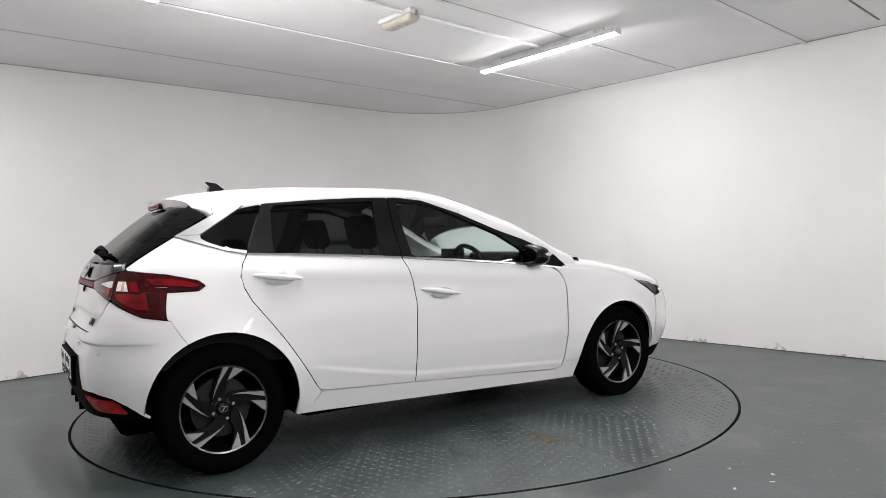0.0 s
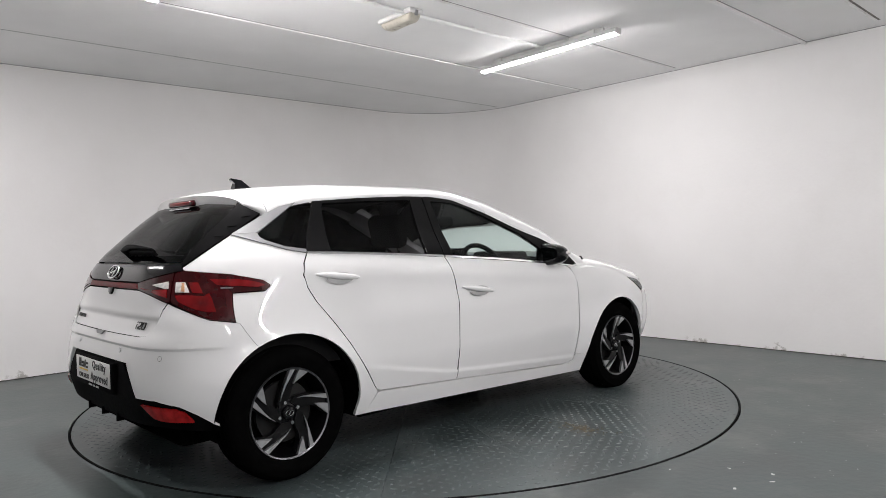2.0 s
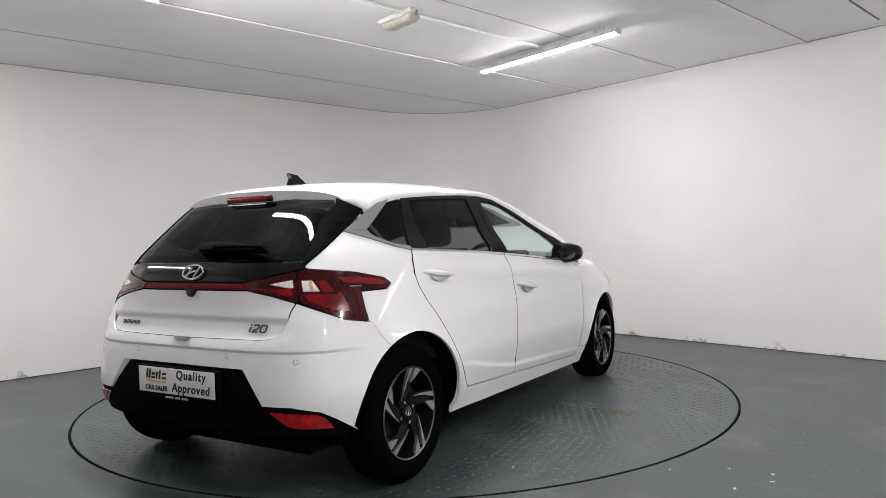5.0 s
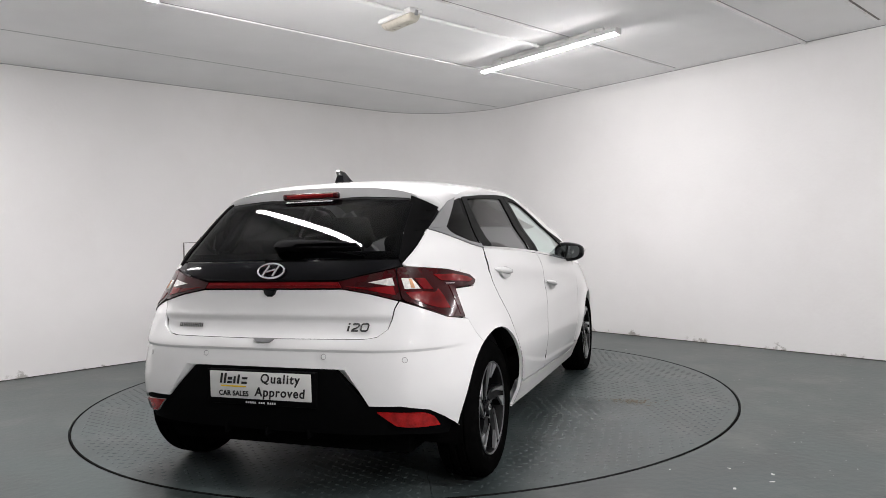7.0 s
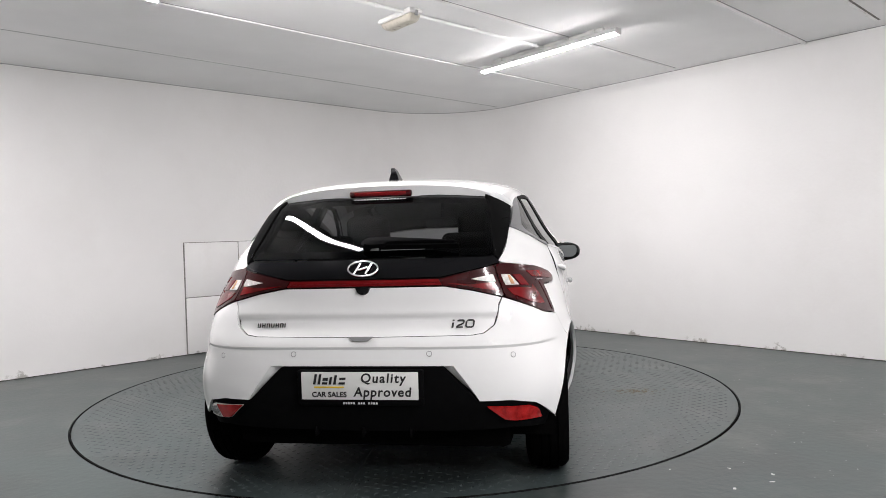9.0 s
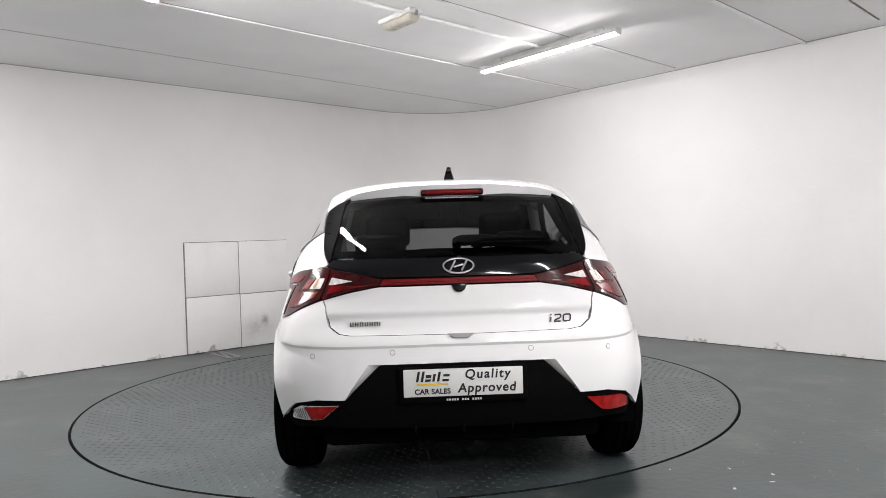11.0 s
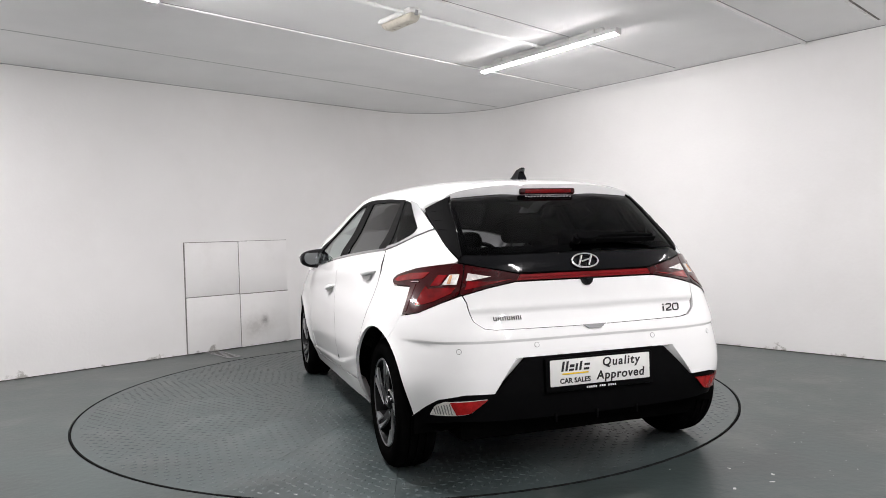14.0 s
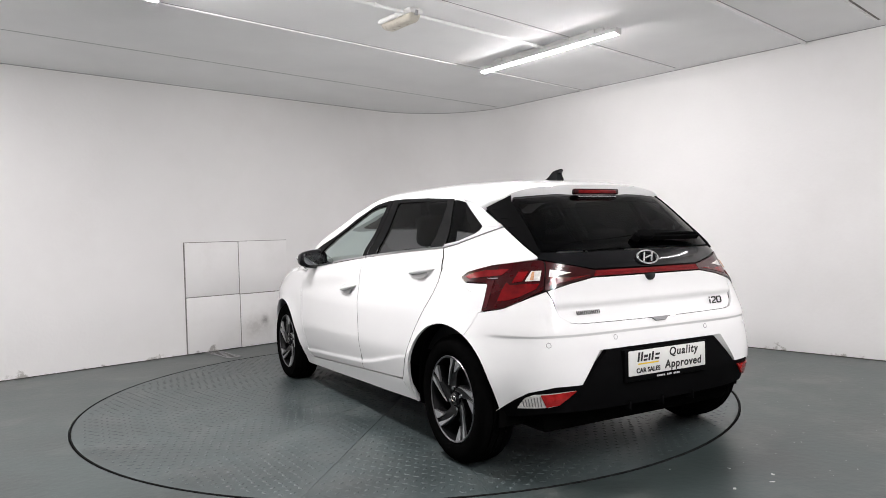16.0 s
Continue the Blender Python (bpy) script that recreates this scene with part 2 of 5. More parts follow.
def build_room():
    pts, dl, dr = wall_path()
    pts = pts + [Vector((5.2, -7.6)), Vector((-5.3, -7.6))]
    n = len(pts)
    outer = []
    for i in range(n):
        d = (pts[(i + 1) % n] - pts[i - 1]).normalized()
        outer.append(pts[i] + Vector((-d.y, d.x)) * 0.15)
    spans = {"wall_back": range(0, n - 3), "wall_side": [n - 3], "wall_rear": [n - 2], "wall_near": [n - 1]}
    for name, ids in spans.items():
        bm = bmesh.new()
        for i in ids:
            j = (i + 1) % n
            q = [bm.verts.new((*p, z)) for z in (-0.02, CEIL_H + 0.02) for p in (pts[i], pts[j], outer[j], outer[i])]
            for f in ((0, 1, 5, 4), (2, 3, 7, 6)):
                bm.faces.new([q[k] for k in f])
            bm.faces.new((q[4], q[5], q[6], q[7]))
            if i == ids[0]:
                bm.faces.new((q[3], q[0], q[4], q[7]))
            if i == ids[-1]:
                bm.faces.new((q[1], q[2], q[6], q[5]))
        bmesh.ops.remove_doubles(bm, verts=bm.verts[:], dist=1e-4)
        bmesh.ops.recalc_face_normals(bm, faces=bm.faces[:])
        tagged(part(name, bm, M_WALL), "white painted plaster wall with scuffed foot", "wall", kind="structure")
    # dirty joint along the foot and a thin crack under the ceiling
    for z0, z1, proud, mat, lab in ((0.0, 0.007, 0.003, M_DARK_DIRT, "dark dirty joint at the foot of the wall"), (CEIL_H - 0.005, CEIL_H, 0.002, M_SEAM_AND_SHADE, "thin grey crack under the ceiling")):
        bm = bmesh.new()
        path = pts[: n - 2]
        ins = [p - (o - p).normalized() * proud for p, o in zip(path, outer)]
        rows = [[bm.verts.new((*p, z)) for p in ins] for z in (z0, z1)]
        back = [bm.verts.new((*p, z1 if z0 == 0 else z0)) for p in path]
        for i in range(len(path) - 1):
            bm.faces.new((rows[0][i], rows[0][i + 1], rows[1][i + 1], rows[1][i]))
            r = rows[1] if z0 == 0 else rows[0]
            bm.faces.new((r[i], r[i + 1], back[i + 1], back[i]))
        tagged(part("trim", bm, mat, smooth=0), lab, "wall joint", kind="structure")
    # ceiling: boards with open seams between them
    bm = bmesh.new()
    box(bm, -6.5, 6.5, -8.0, 5.0, CEIL_H, CEIL_H + 0.12)
    tagged(part("ceiling", bm, M_CEIL, smooth=0), "off-white boarded ceiling with long joints", "ceiling", kind="structure")
    # floor with a round pit for the turntable
    bm = bmesh.new()
    hole = [(TABLE_R + 0.004) * Vector((math.cos(2 * math.pi * i / 128), math.sin(2 * math.pi * i / 128))) for i in range(128)]
    rim = []
    for h in hole:
        w = h.normalized()
        s = 9.0 / max(abs(w.x), abs(w.y))
        rim.append(w * s)
    hv = [bm.verts.new((h.x, h.y, 0)) for h in hole]
    rv = [bm.verts.new((r.x, r.y, 0)) for r in rim]
    lv = [bm.verts.new((h.x, h.y, -0.15)) for h in hole]
    for i in range(128):
        j = (i + 1) % 128
        bm.faces.new((hv[i], rv[i], rv[j], hv[j]))
        bm.faces.new((lv[i], hv[i], hv[j], lv[j]))
    bm.faces.new(lv)
    tagged(part("floor", bm, M_FLOOR, smooth=0), "worn grey-green painted concrete floor", "floor", kind="structure")


build_room()


def batten_light(m, tube, group="ceiling tube lights"):
    """A tube lamp on a slim batten; its length runs along x, its top on the ceiling."""
    th = thing("tube_light", m, "glowing white tube light on a slim white ceiling batten", "ceiling light", group)
    bm = bmesh.new()
    box(bm, -0.6, 0.6, -0.014, 0.014, -0.028, 0.0, 0.004)
    part("batten", bm, M_FIX, th)
    bm = bmesh.new()
    ring = [(0.03 * math.cos(radians(w)), -0.066 + 0.019 * math.sin(radians(w))) for w in range(182, 359, 16)]
    rows = [[bm.verts.new((x, y, z)) for y, z in ring] for x in (-0.725, -0.25, 0.25, 0.725)]
    for p, q in zip(rows, rows[1:]):
        for i in range(len(ring) - 1):
            bm.faces.new((p[i], p[i + 1], q[i + 1], q[i]))
    bmesh.ops.recalc_face_normals(bm, faces=bm.faces[:])
    part("diffuser", bm, tube, th, "glowing white half-round diffuser")
    bm = bmesh.new()
    box(bm, -0.726, 0.726, -0.037, 0.037, -0.0705, -0.036, 0.003)
    part("housing", bm, M_FIX, th)
    for s in (-1, 1):
        bm = bmesh.new()
        box(bm, s * 0.731 - 0.006, s * 0.731 + 0.006, -0.031, 0.031, -0.085, -0.036, 0.004)
        part("end_cap", bm, M_FIX, th)
        bm = bmesh.new()
        box(bm, s * 0.5 - 0.03, s * 0.5 + 0.03, -0.032, 0.032, -0.044, -0.0, 0.005)
        part("clip", bm, M_FIX, th)
    return th


TUBE_TURN = -53.8
# First of each list is seen; the rest are unseen, added to balance brightness.
DIMMED_TUBES = [(1.157, 0.652), (-3.6, -0.9), (4.2, -1.9)]
TUBES = [(-1.03, -1.36), (1.7, -4.0), (1.1, -5.9)]
for places, glow in ((DIMMED_TUBES, M_TUBE_DIM), (TUBES, M_TUBE)):
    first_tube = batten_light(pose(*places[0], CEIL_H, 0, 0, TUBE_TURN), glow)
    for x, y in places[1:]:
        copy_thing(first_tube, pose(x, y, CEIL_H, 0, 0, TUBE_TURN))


DECK_SECTORS = 17


def build_turntable():
    th = thing("turntable", pose(0, 0, 0, 0, 0, spin(0)), "round grey-green steel turntable with raised tread pattern", "turntable")
    bm = bmesh.new()
    lathe(bm, [(0.0, -0.012), (TABLE_R - 0.03, -0.012), (TABLE_R - 0.03, -0.12), (0.0, -0.12)], 96, "Z")
    part("base_disc", bm, M_BLACK_GAP, th, smooth=30)
    # one sector plate and its tread, shared all round
    wedge = 2 * math.pi / DECK_SECTORS
    bm = bmesh.new()
    rim = TABLE_R - 0.012
    pts = [(0.012, 0.0)]
    for i in range(9):
        w = -wedge / 2 + wedge * i / 8
        cut = 0.0006 / rim
        w = max(-wedge / 2 + cut, min(wedge / 2 - cut, w))
        pts.append((rim * math.cos(w), rim * math.sin(w)))
    prism(bm, pts, -0.012, 0.0)
    plate_mesh = finish(bm, "deck_plate", M_TABLE, 0)
    rng = random.Random(4)
    verts, faces = [], []
    pitch_x, pitch_y = 0.062, 0.041
    for iy in range(-18, 19):
        for ix in range(40):
            x, y = 0.08 + pitch_x * (ix + 0.5 * (iy % 2)), pitch_y * iy
            rad, ang = math.hypot(x, y), math.atan2(y, x)
            if rad > rim - 0.04 or abs(ang) > wedge / 2 - 0.022 / max(rad, 0.05):
                continue
            w = radians(64 if (ix + iy) % 2 else -26) + rng.uniform(-0.05, 0.05)
            c, s = math.cos(w), math.sin(w)
            n = len(verts)
            for a, b, h in ((-0.0185, 0, 0.0002), (0, -0.0105, 0.0002), (0.0185, 0, 0.0002), (0, 0.0105, 0.0002), (-0.007, 0, 0.0024), (0.007, 0, 0.0024)):
                verts.append((x + a * c - b * s, y + a * s + b * c, h))
            faces += [(n, n + 1, n + 4), (n + 1, n + 5, n + 4), (n + 1, n + 2, n + 5), (n + 2, n + 3, n + 5), (n + 3, n + 4, n + 5), (n + 3, n, n + 4)]
    tread_mesh = bpy.data.meshes.new("tread")
    tread_mesh.from_pydata(verts, [], faces)
    tread_mesh.materials.append(M_TREAD)
    for k in range(DECK_SECTORS):
        ob = new("deck_plate", plate_mesh)
        ob.parent = th
        ob.matrix_basis = pose(0, 0, 0, 0, 0, 162.3 + (k + 0.5) * 360 / DECK_SECTORS)
        tr = new("tread", tread_mesh)
        tr.parent = ob
        tagged(tr, kind="stuff")
    bm = bmesh.new()
    lathe(bm, [(TABLE_R - 0.0115, -0.1), (TABLE_R - 0.0115, 0.002), (TABLE_R - 0.002, 0.002), (TABLE_R - 0.002, -0.1)], 128, "Z")
    part("edge_seal", bm, M_BLACK_GAP, th, "black rubber rim", smooth=30)
    # rust-brown footprint stain
    bm = bmesh.new()
    rng = random.Random(9)
    for k in range(130):
        a, b = rng.gauss(0, 0.035), rng.gauss(0, 0.065)
        t = bmesh.new()
        bmesh.ops.create_circle(t, cap_ends=True, segments=6, radius=rng.uniform(0.004, 0.014))
        merge(bm, t, pose(-0.1 + a, -1.55 + b, 0.0029 + k * 0.000003, 0, 0, rng.uniform(0, 90)) @ Matrix.Diagonal((1.0, 0.5, 1, 1)))
    tagged(part("rust_stain", bm, M_RUST, th, "dry rust-brown stain", smooth=0), kind="stuff")
    return th


M_RUST = material("rust_stain", (0.13, 0.1, 0.062), 0.8, var=0.3, scale=40)
turntable = build_turntable()


# ================= car: body surface =================
CAR_ON_TABLE = pose(-1.621, -0.244, 0.0)
car = thing("car", pose(0, 0, 0, 0, 0, spin(0)) @ CAR_ON_TABLE, "white five-door hatchback with dark rear glass and black alloy wheels", "car")


def curve(z, knots):
    """Smooth interpolation through knots (place, value)."""
    xs = [k[0] for k in knots]
    ys = [k[1] for k in knots]
    if z <= xs[0]:
        return ys[0]
    if z >= xs[-1]:
        return ys[-1]
    i = 0
    while z > xs[i + 1]:
        i += 1
    n = len(xs)

    def slope(k):
        if k == 0:
            return (ys[1] - ys[0]) / (xs[1] - xs[0])
        if k == n - 1:
            return (ys[-1] - ys[-2]) / (xs[-1] - xs[-2])
        a = (ys[k] - ys[k - 1]) / (xs[k] - xs[k - 1])
        b = (ys[k + 1] - ys[k]) / (xs[k + 1] - xs[k])
        return 0.0 if a * b <= 0 else 2 * a * b / (a + b)
    h = xs[i + 1] - xs[i]
    u = (z - xs[i]) / h
    a, b = slope(i) * h, slope(i + 1) * h
    return ys[i] * (2 * u ** 3 - 3 * u * u + 1) + ys[i + 1] * (3 * u * u - 2 * u ** 3) + a * (u ** 3 - 2 * u * u + u) + b * (u ** 3 - u * u)


# height -> half width, tail, nose, how much the plan narrows to the rear, squareness of the rear corners
WIDTH = [(0.15, 0.80), (0.24, 0.828), (0.34, 0.858), (0.5, 0.882), (0.66, 0.882), (0.8, 0.868), (0.92, 0.852), (1.0, 0.825), (1.1, 0.755), (1.25, 0.672), (1.4, 0.585), (1.46, 0.55)]
TAIL = [(0.15, -0.46), (0.25, -0.52), (0.33, -0.55), (0.43, -0.568), (0.54, -0.562), (0.63, -0.548), (0.72, -0.512), (0.8, -0.488), (0.88, -0.475), (0.95, -0.46), (1.0, -0.425), (1.1, -0.32), (1.2, -0.2), (1.25, -0.134), (1.29, -0.077), (1.38, 0.035), (1.46, 0.12)]
NOSE = [(0.15, 3.3), (0.25, 3.37), (0.4, 3.43), (0.55, 3.42), (0.67, 3.36), (0.76, 3.2), (0.83, 2.97), (0.91, 2.6), (1.0, 2.42), (1.1, 2.2), (1.2, 1.98), (1.3, 1.74), (1.38, 1.55), (1.46, 1.4)]
NARROW = [(0.2, 0.01), (0.45, 0.02), (0.7, 0.045), (0.92, 0.07), (1.1, 0.085), (1.4, 0.1)]
SQUARE = [(0.2, 5.0), (0.6, 5.5), (0.75, 6.0), (0.95, 4.5), (1.1, 4.9), (1.25, 5.2), (1.4, 5.2)]
MID_R, MID_F = 0.7, 1.8


def arc_table():
    """Distance round the body at bumper height against the angle of the rounded ends."""
    rear, front = [(0.0, 0.0)], [(0.0, 0.0)]
    for table, span, n in ((rear, 1.27, 5.0), (front, 1.63, 4.0)):
        px, py = (0.0, 0.0) if table is rear else (0.0, 0.88)
        for k in range(1, 401):
            a = math.pi / 2 * ((k / 400) ** 3 if table is rear else 1 - (1 - k / 400) ** 3)
            if table is rear:
                x, y = span * (1 - math.cos(a) ** (2 / n)), 0.88 * math.sin(a) ** (2 / n)
            else:
                x, y = span * math.sin(a) ** (2 / n), 0.88 * max(0.0, math.cos(a)) ** (2 / n)
            table.append((table[-1][0] + math.hypot(x - px, y - py), a))
            px, py = x, y
    return np.array(rear).T, np.array(front).T


ARC_R, ARC_F = arc_table()
S_R = float(ARC_R[0][-1])
S_F = S_R + MID_F - MID_R
S_END = S_F + float(ARC_F[0][-1])


SAMPLES = np.concatenate([np.linspace(0, S_R, 130), np.linspace(S_R, S_F, 40)[1:], np.linspace(S_F, S_END, 90)[1:]])
ROWS = {}


def row(z):
    """The contour at height z as arrays x, y over SAMPLES (right half, y below zero)."""
    k = round(z, 4)
    if k not in ROWS:
        w, tail, nose = curve(z, WIDTH), curve(z, TAIL), curve(z, NOSE)
        mid_f = min(MID_F, nose - 0.5)
        s = SAMPLES
        a = np.interp(s, ARC_R[0], ARC_R[1])
        b = np.interp(s - S_F, ARC_F[0], ARC_F[1])
        n, m = 2 / curve(z, SQUARE), 2 / (4.0 if z < 0.85 else 3.2)
        x = np.where(s <= S_R, MID_R - (MID_R - tail) * np.clip(np.cos(a), 0, 1) ** n, np.where(s <= S_F, MID_R + (mid_f - MID_R) * (s - S_R) / (S_F - S_R), mid_f + (nose - mid_f) * np.sin(b) ** m))
        y = np.where(s <= S_R, w * np.sin(a) ** n, np.where(s <= S_F, w, w * np.clip(np.cos(b), 0, 1) ** m))
        y = np.where(x < 1.3, y * (1 - curve(z, NARROW) * np.clip((1.3 - x) / 1.3, 0, 9) ** 2), y)
        ROWS[k] = (x, -y)
    return ROWS[k]


def on_s(s, z):
    """Body point from the distance round the body and the height."""
    x, y = row(z)
    px, py = float(np.interp(abs(s), SAMPLES, x)), float(np.interp(abs(s), SAMPLES, y))
    return Vector((px, py if s >= 0 else -py, z))


def on_x(x, z):
    """Point of the right flank from the side view."""
    xs, ys = row(z)
    return Vector((x, float(np.interp(x, xs, ys)), z))


def s_of(x, z):
    """Side-view point as distance round the body and height."""
    return float(np.interp(x, row(z)[0], SAMPLES)), z


def arch(cx, cz, r, a0, a1, n=16):
    """Side-view points on a wheel arch."""
    return [(cx + r * math.cos(radians(a0 + (a1 - a0) * i / n)), cz + r * math.sin(radians(a0 + (a1 - a0) * i / n))) for i in range(n + 1)]


def rounded(pts, r, n=3, keep=()):
    """Cuts the corners of a closed outline with small arcs."""
    out = []
    k = len(pts)
    for i in range(k):
        p, a, b = Vector(pts[i]), Vector(pts[i - 1]), Vector(pts[(i + 1) % k])
        u, v = a - p, b - p
        d = min(r, u.length * 0.45, v.length * 0.45)
        if i in keep or d < 1e-4:
            out.append(tuple(p))
            continue
        q0, q1 = p + u.normalized() * d, p + v.normalized() * d
        for j in range(n + 1):
            t = j / n
            out.append(tuple(q0 * (1 - t) ** 2 + p * 2 * t * (1 - t) + q1 * t * t))
    return out


def inset(pts, d):
    """Moves a closed outline inwards by d."""
    k = len(pts)
    area = sum(pts[i][0] * pts[(i + 1) % k][1] - pts[(i + 1) % k][0] * pts[i][1] for i in range(k))
    sgn = 1 if area > 0 else -1
    out = []
    for i in range(k):
        p, a, b = Vector(pts[i]), Vector(pts[i - 1]), Vector(pts[(i + 1) % k])
        u, v = (p - a), (b - p)
        if u.length < 1e-6 or v.length < 1e-6:
            out.append(tuple(p))
            continue
        u.normalize(), v.normalize()
        nu, nv = Vector((-u.y, u.x)) * sgn, Vector((-v.y, v.x)) * sgn
        m = nu + nv
        m = m / max(0.35, m.dot(nu)) if m.length > 1e-6 else nu
        out.append(tuple(p + m * d))
    return out


def clip_cell(poly, lo, hi, axis):
    """Clips an outline to lo..hi along one axis."""
    for lim, sg in ((lo, 1), (hi, -1)):
        res = []
        for i in range(len(poly)):
            a, b = poly[i - 1], poly[i]
            da, db = (a[axis] - lim) * sg, (b[axis] - lim) * sg
            if da >= 0:
                if db >= 0:
                    res.append(b)
                else:
                    t = da / (da - db)
                    res.append((a[0] + (b[0] - a[0]) * t, a[1] + (b[1] - a[1]) * t))
            elif db >= 0:
                t = da / (da - db)
                res.append((a[0] + (b[0] - a[0]) * t, a[1] + (b[1] - a[1]) * t))
                res.append(b)
        poly = res
        if len(poly) < 3:
            return []
    return poly


def area_of(p):
    return 0.5 * sum(p[i - 1][0] * p[i][1] - p[i][0] * p[i - 1][1] for i in range(len(p)))


def sheet(outline, place, cell=(0.05, 0.03), gap=0.002, proud=0.0, depth=0.014, shape=None, flip=False):
    """A curved panel: the outline, laid on the body by place(), cut into cells, with a rim of some depth.
    proud moves it outwards; shape(a, z) adds a further offset; flip mirrors it to the left flank."""
    pts = inset(outline, gap) if gap else list(outline)
    if area_of(pts) < 0:
        pts = pts[::-1]
    # refine long edges so that rims follow the body
    fine = []
    for i in range(len(pts)):
        a, b = pts[i], pts[(i + 1) % len(pts)]
        n = max(1, int(math.hypot(b[0] - a[0], b[1] - a[1]) / 0.04))
        for k in range(n):
            fine.append((a[0] + (b[0] - a[0]) * k / n, a[1] + (b[1] - a[1]) * k / n))

    def at(a, z, inward=0.0):
        e = 0.006
        p = place(a, z)
        t1, t2 = place(a + e, z) - place(a - e, z), place(a, z + e) - place(a, z - e)
        nr = t1.cross(t2)
        nr = nr.normalized() if nr.length > 1e-9 else Vector((0, -1, 0))
        if nr.dot(p - Vector((1.3, 0, 0.7))) < 0:
            nr = -nr
        o = proud + (shape(a, z) if shape else 0.0) - inward
        q = p + nr * o
        return Vector((q.x, -q.y, q.z)) if flip else q
    bm = bmesh.new()
    known = {}

    def vert(a, z):
        k = (round(a, 4), round(z, 4))
        if k not in known:
            known[k] = bm.verts.new(at(a, z))
        return known[k]
    a0, a1 = min(p[0] for p in fine), max(p[0] for p in fine)
    z0, z1 = min(p[1] for p in fine), max(p[1] for p in fine)
    na, nz = max(1, math.ceil((a1 - a0) / cell[0])), max(1, math.ceil((z1 - z0) / cell[1]))
    for i in range(na):
        col = clip_cell(fine, a0 + (a1 - a0) * i / na, a0 + (a1 - a0) * (i + 1) / na, 0)
        if not col:
            continue
        for j in range(nz):
            c = clip_cell(col, z0 + (z1 - z0) * j / nz, z0 + (z1 - z0) * (j + 1) / nz, 1)
            if len(c) < 3 or abs(area_of(c)) < 1e-8:
                continue
            vs = []
            for p in c:
                v = vert(*p)
                if not vs or (v is not vs[-1] and v is not vs[0]):
                    vs.append(v)
            if len(vs) >= 3 and len(set(vs)) == len(vs):
                try:
                    bm.faces.new(vs)
                except ValueError:
                    pass
    # rim
    top = [bm.verts.new(at(*p)) for p in fine]
    low = [bm.verts.new(at(*p, inward=depth)) for p in fine]
    for i in range(len(fine)):
        j = (i + 1) % len(fine)
        f = bm.faces.new((top[i], top[j], low[j], low[i]))
        f.material_index = 1
    bm.normal_update()
    for f in bm.faces:
        c = f.calc_center_median()
        if f.material_index == 0 and f.normal.dot(c - Vector((1.3, 0, 0.7))) < 0:
            f.normal_flip()
    return bm


def panel(name, outline, place, mat, parent=None, label="", rim=None, **kw):
    bm = sheet(outline, place, **kw)
    return part(name, bm, [mat, rim or mat], parent or car, label, smooth=30)


def both(name, outline, place, mat, label="", rim=None, parents=(None, None), **kw):
    """The same panel on the right and on the left flank."""
    return [panel(name, outline, place, mat, pr, label, rim, flip=f, **kw) for f, pr in zip((False, True), parents)]


def mirror_s(half):
    """Closes a half outline (from the middle of the tail outwards and back to the middle) over the other side."""
    return half + [(-s, z) for s, z in half[::-1] if s > 1e-6]



# ================= car: panels =================
R_ARCH = (0.01, 0.32, 0.345)
F_ARCH = (2.575, 0.262, 0.36)


def crease(x):
    return curve(x, [(0.3, 0.475), (0.41, 0.462), (0.7, 0.403), (1.01, 0.352), (1.5, 0.318), (2.1, 0.278)])


def door_shape(x, z):
    """The lower door edge: proud below the crease, fading downwards; a faint shoulder under the windows."""
    d = crease(x) - z
    fade = min(1.0, max(0.0, (x - 0.36) / 0.25))
    t = 0.5 + 0.5 * math.tanh(d / 0.006)
    o = fade * (0.0065 * t * math.exp(-max(0.0, d) / 0.06) - 0.0025 * (1 - t) * math.exp(min(0.0, d) / 0.12))
    o += flare(x, z, R_ARCH) + flare(x, z, F_ARCH)
    sh = z - (0.955 - 0.075 * x)
    o += 0.006 * math.exp(-(sh / 0.05) ** 2)
    return o


def on_door(x, q):
    """Door point from the side view, heights counted from the crease."""
    return on_x(x, q + crease(x))


def door_form(x, q):
    return door_shape(x, q + crease(x))


def from_crease(pts):
    fine = []
    for a, b in zip(pts, pts[1:] + pts[:1]):
        n = max(1, int(abs(b[0] - a[0]) / 0.12))
        fine += [(a[0] + (b[0] - a[0]) * k / n, a[1] + (b[1] - a[1]) * k / n) for k in range(n)]
    return [(x, z - crease(x)) for x, z in fine]


def flare(x, z, arch_at):
    d = math.hypot(x - arch_at[0], z - arch_at[1]) - arch_at[2]
    return 0.02 * math.exp(-max(0.0, d) / 0.05) * max(0.0, min(1.0, (z - 0.19) / 0.14))


def rear_flank(s, z):
    p = on_s(s, z)
    return flare(p.x, p.z, R_ARCH)


def bumper_shape(s, z):
    step = -0.008 * (0.5 + 0.5 * math.tanh((0.634 - z) / 0.003)) * math.exp(-max(0.0, 0.634 - z) / 0.09) * min(1.0, max(0.0, (0.98 - abs(s)) / 0.15))
    return step + rear_flank(s, z)


def gate_shape(s, z):
    if z > 0.768:
        return 0.0
    return -0.016 * min(1.0, (0.768 - z) / 0.02) * math.exp(-(0.768 - z) / 0.12)


def dense(pts, step=0.03):
    """Adds points along an open path."""
    out = []
    for a, b in zip(pts, pts[1:]):
        n = max(1, int(math.hypot(b[0] - a[0], b[1] - a[1]) / step))
        out += [(a[0] + (b[0] - a[0]) * k / n, a[1] + (b[1] - a[1]) * k / n) for k in range(n)]
    return out + [pts[-1]]


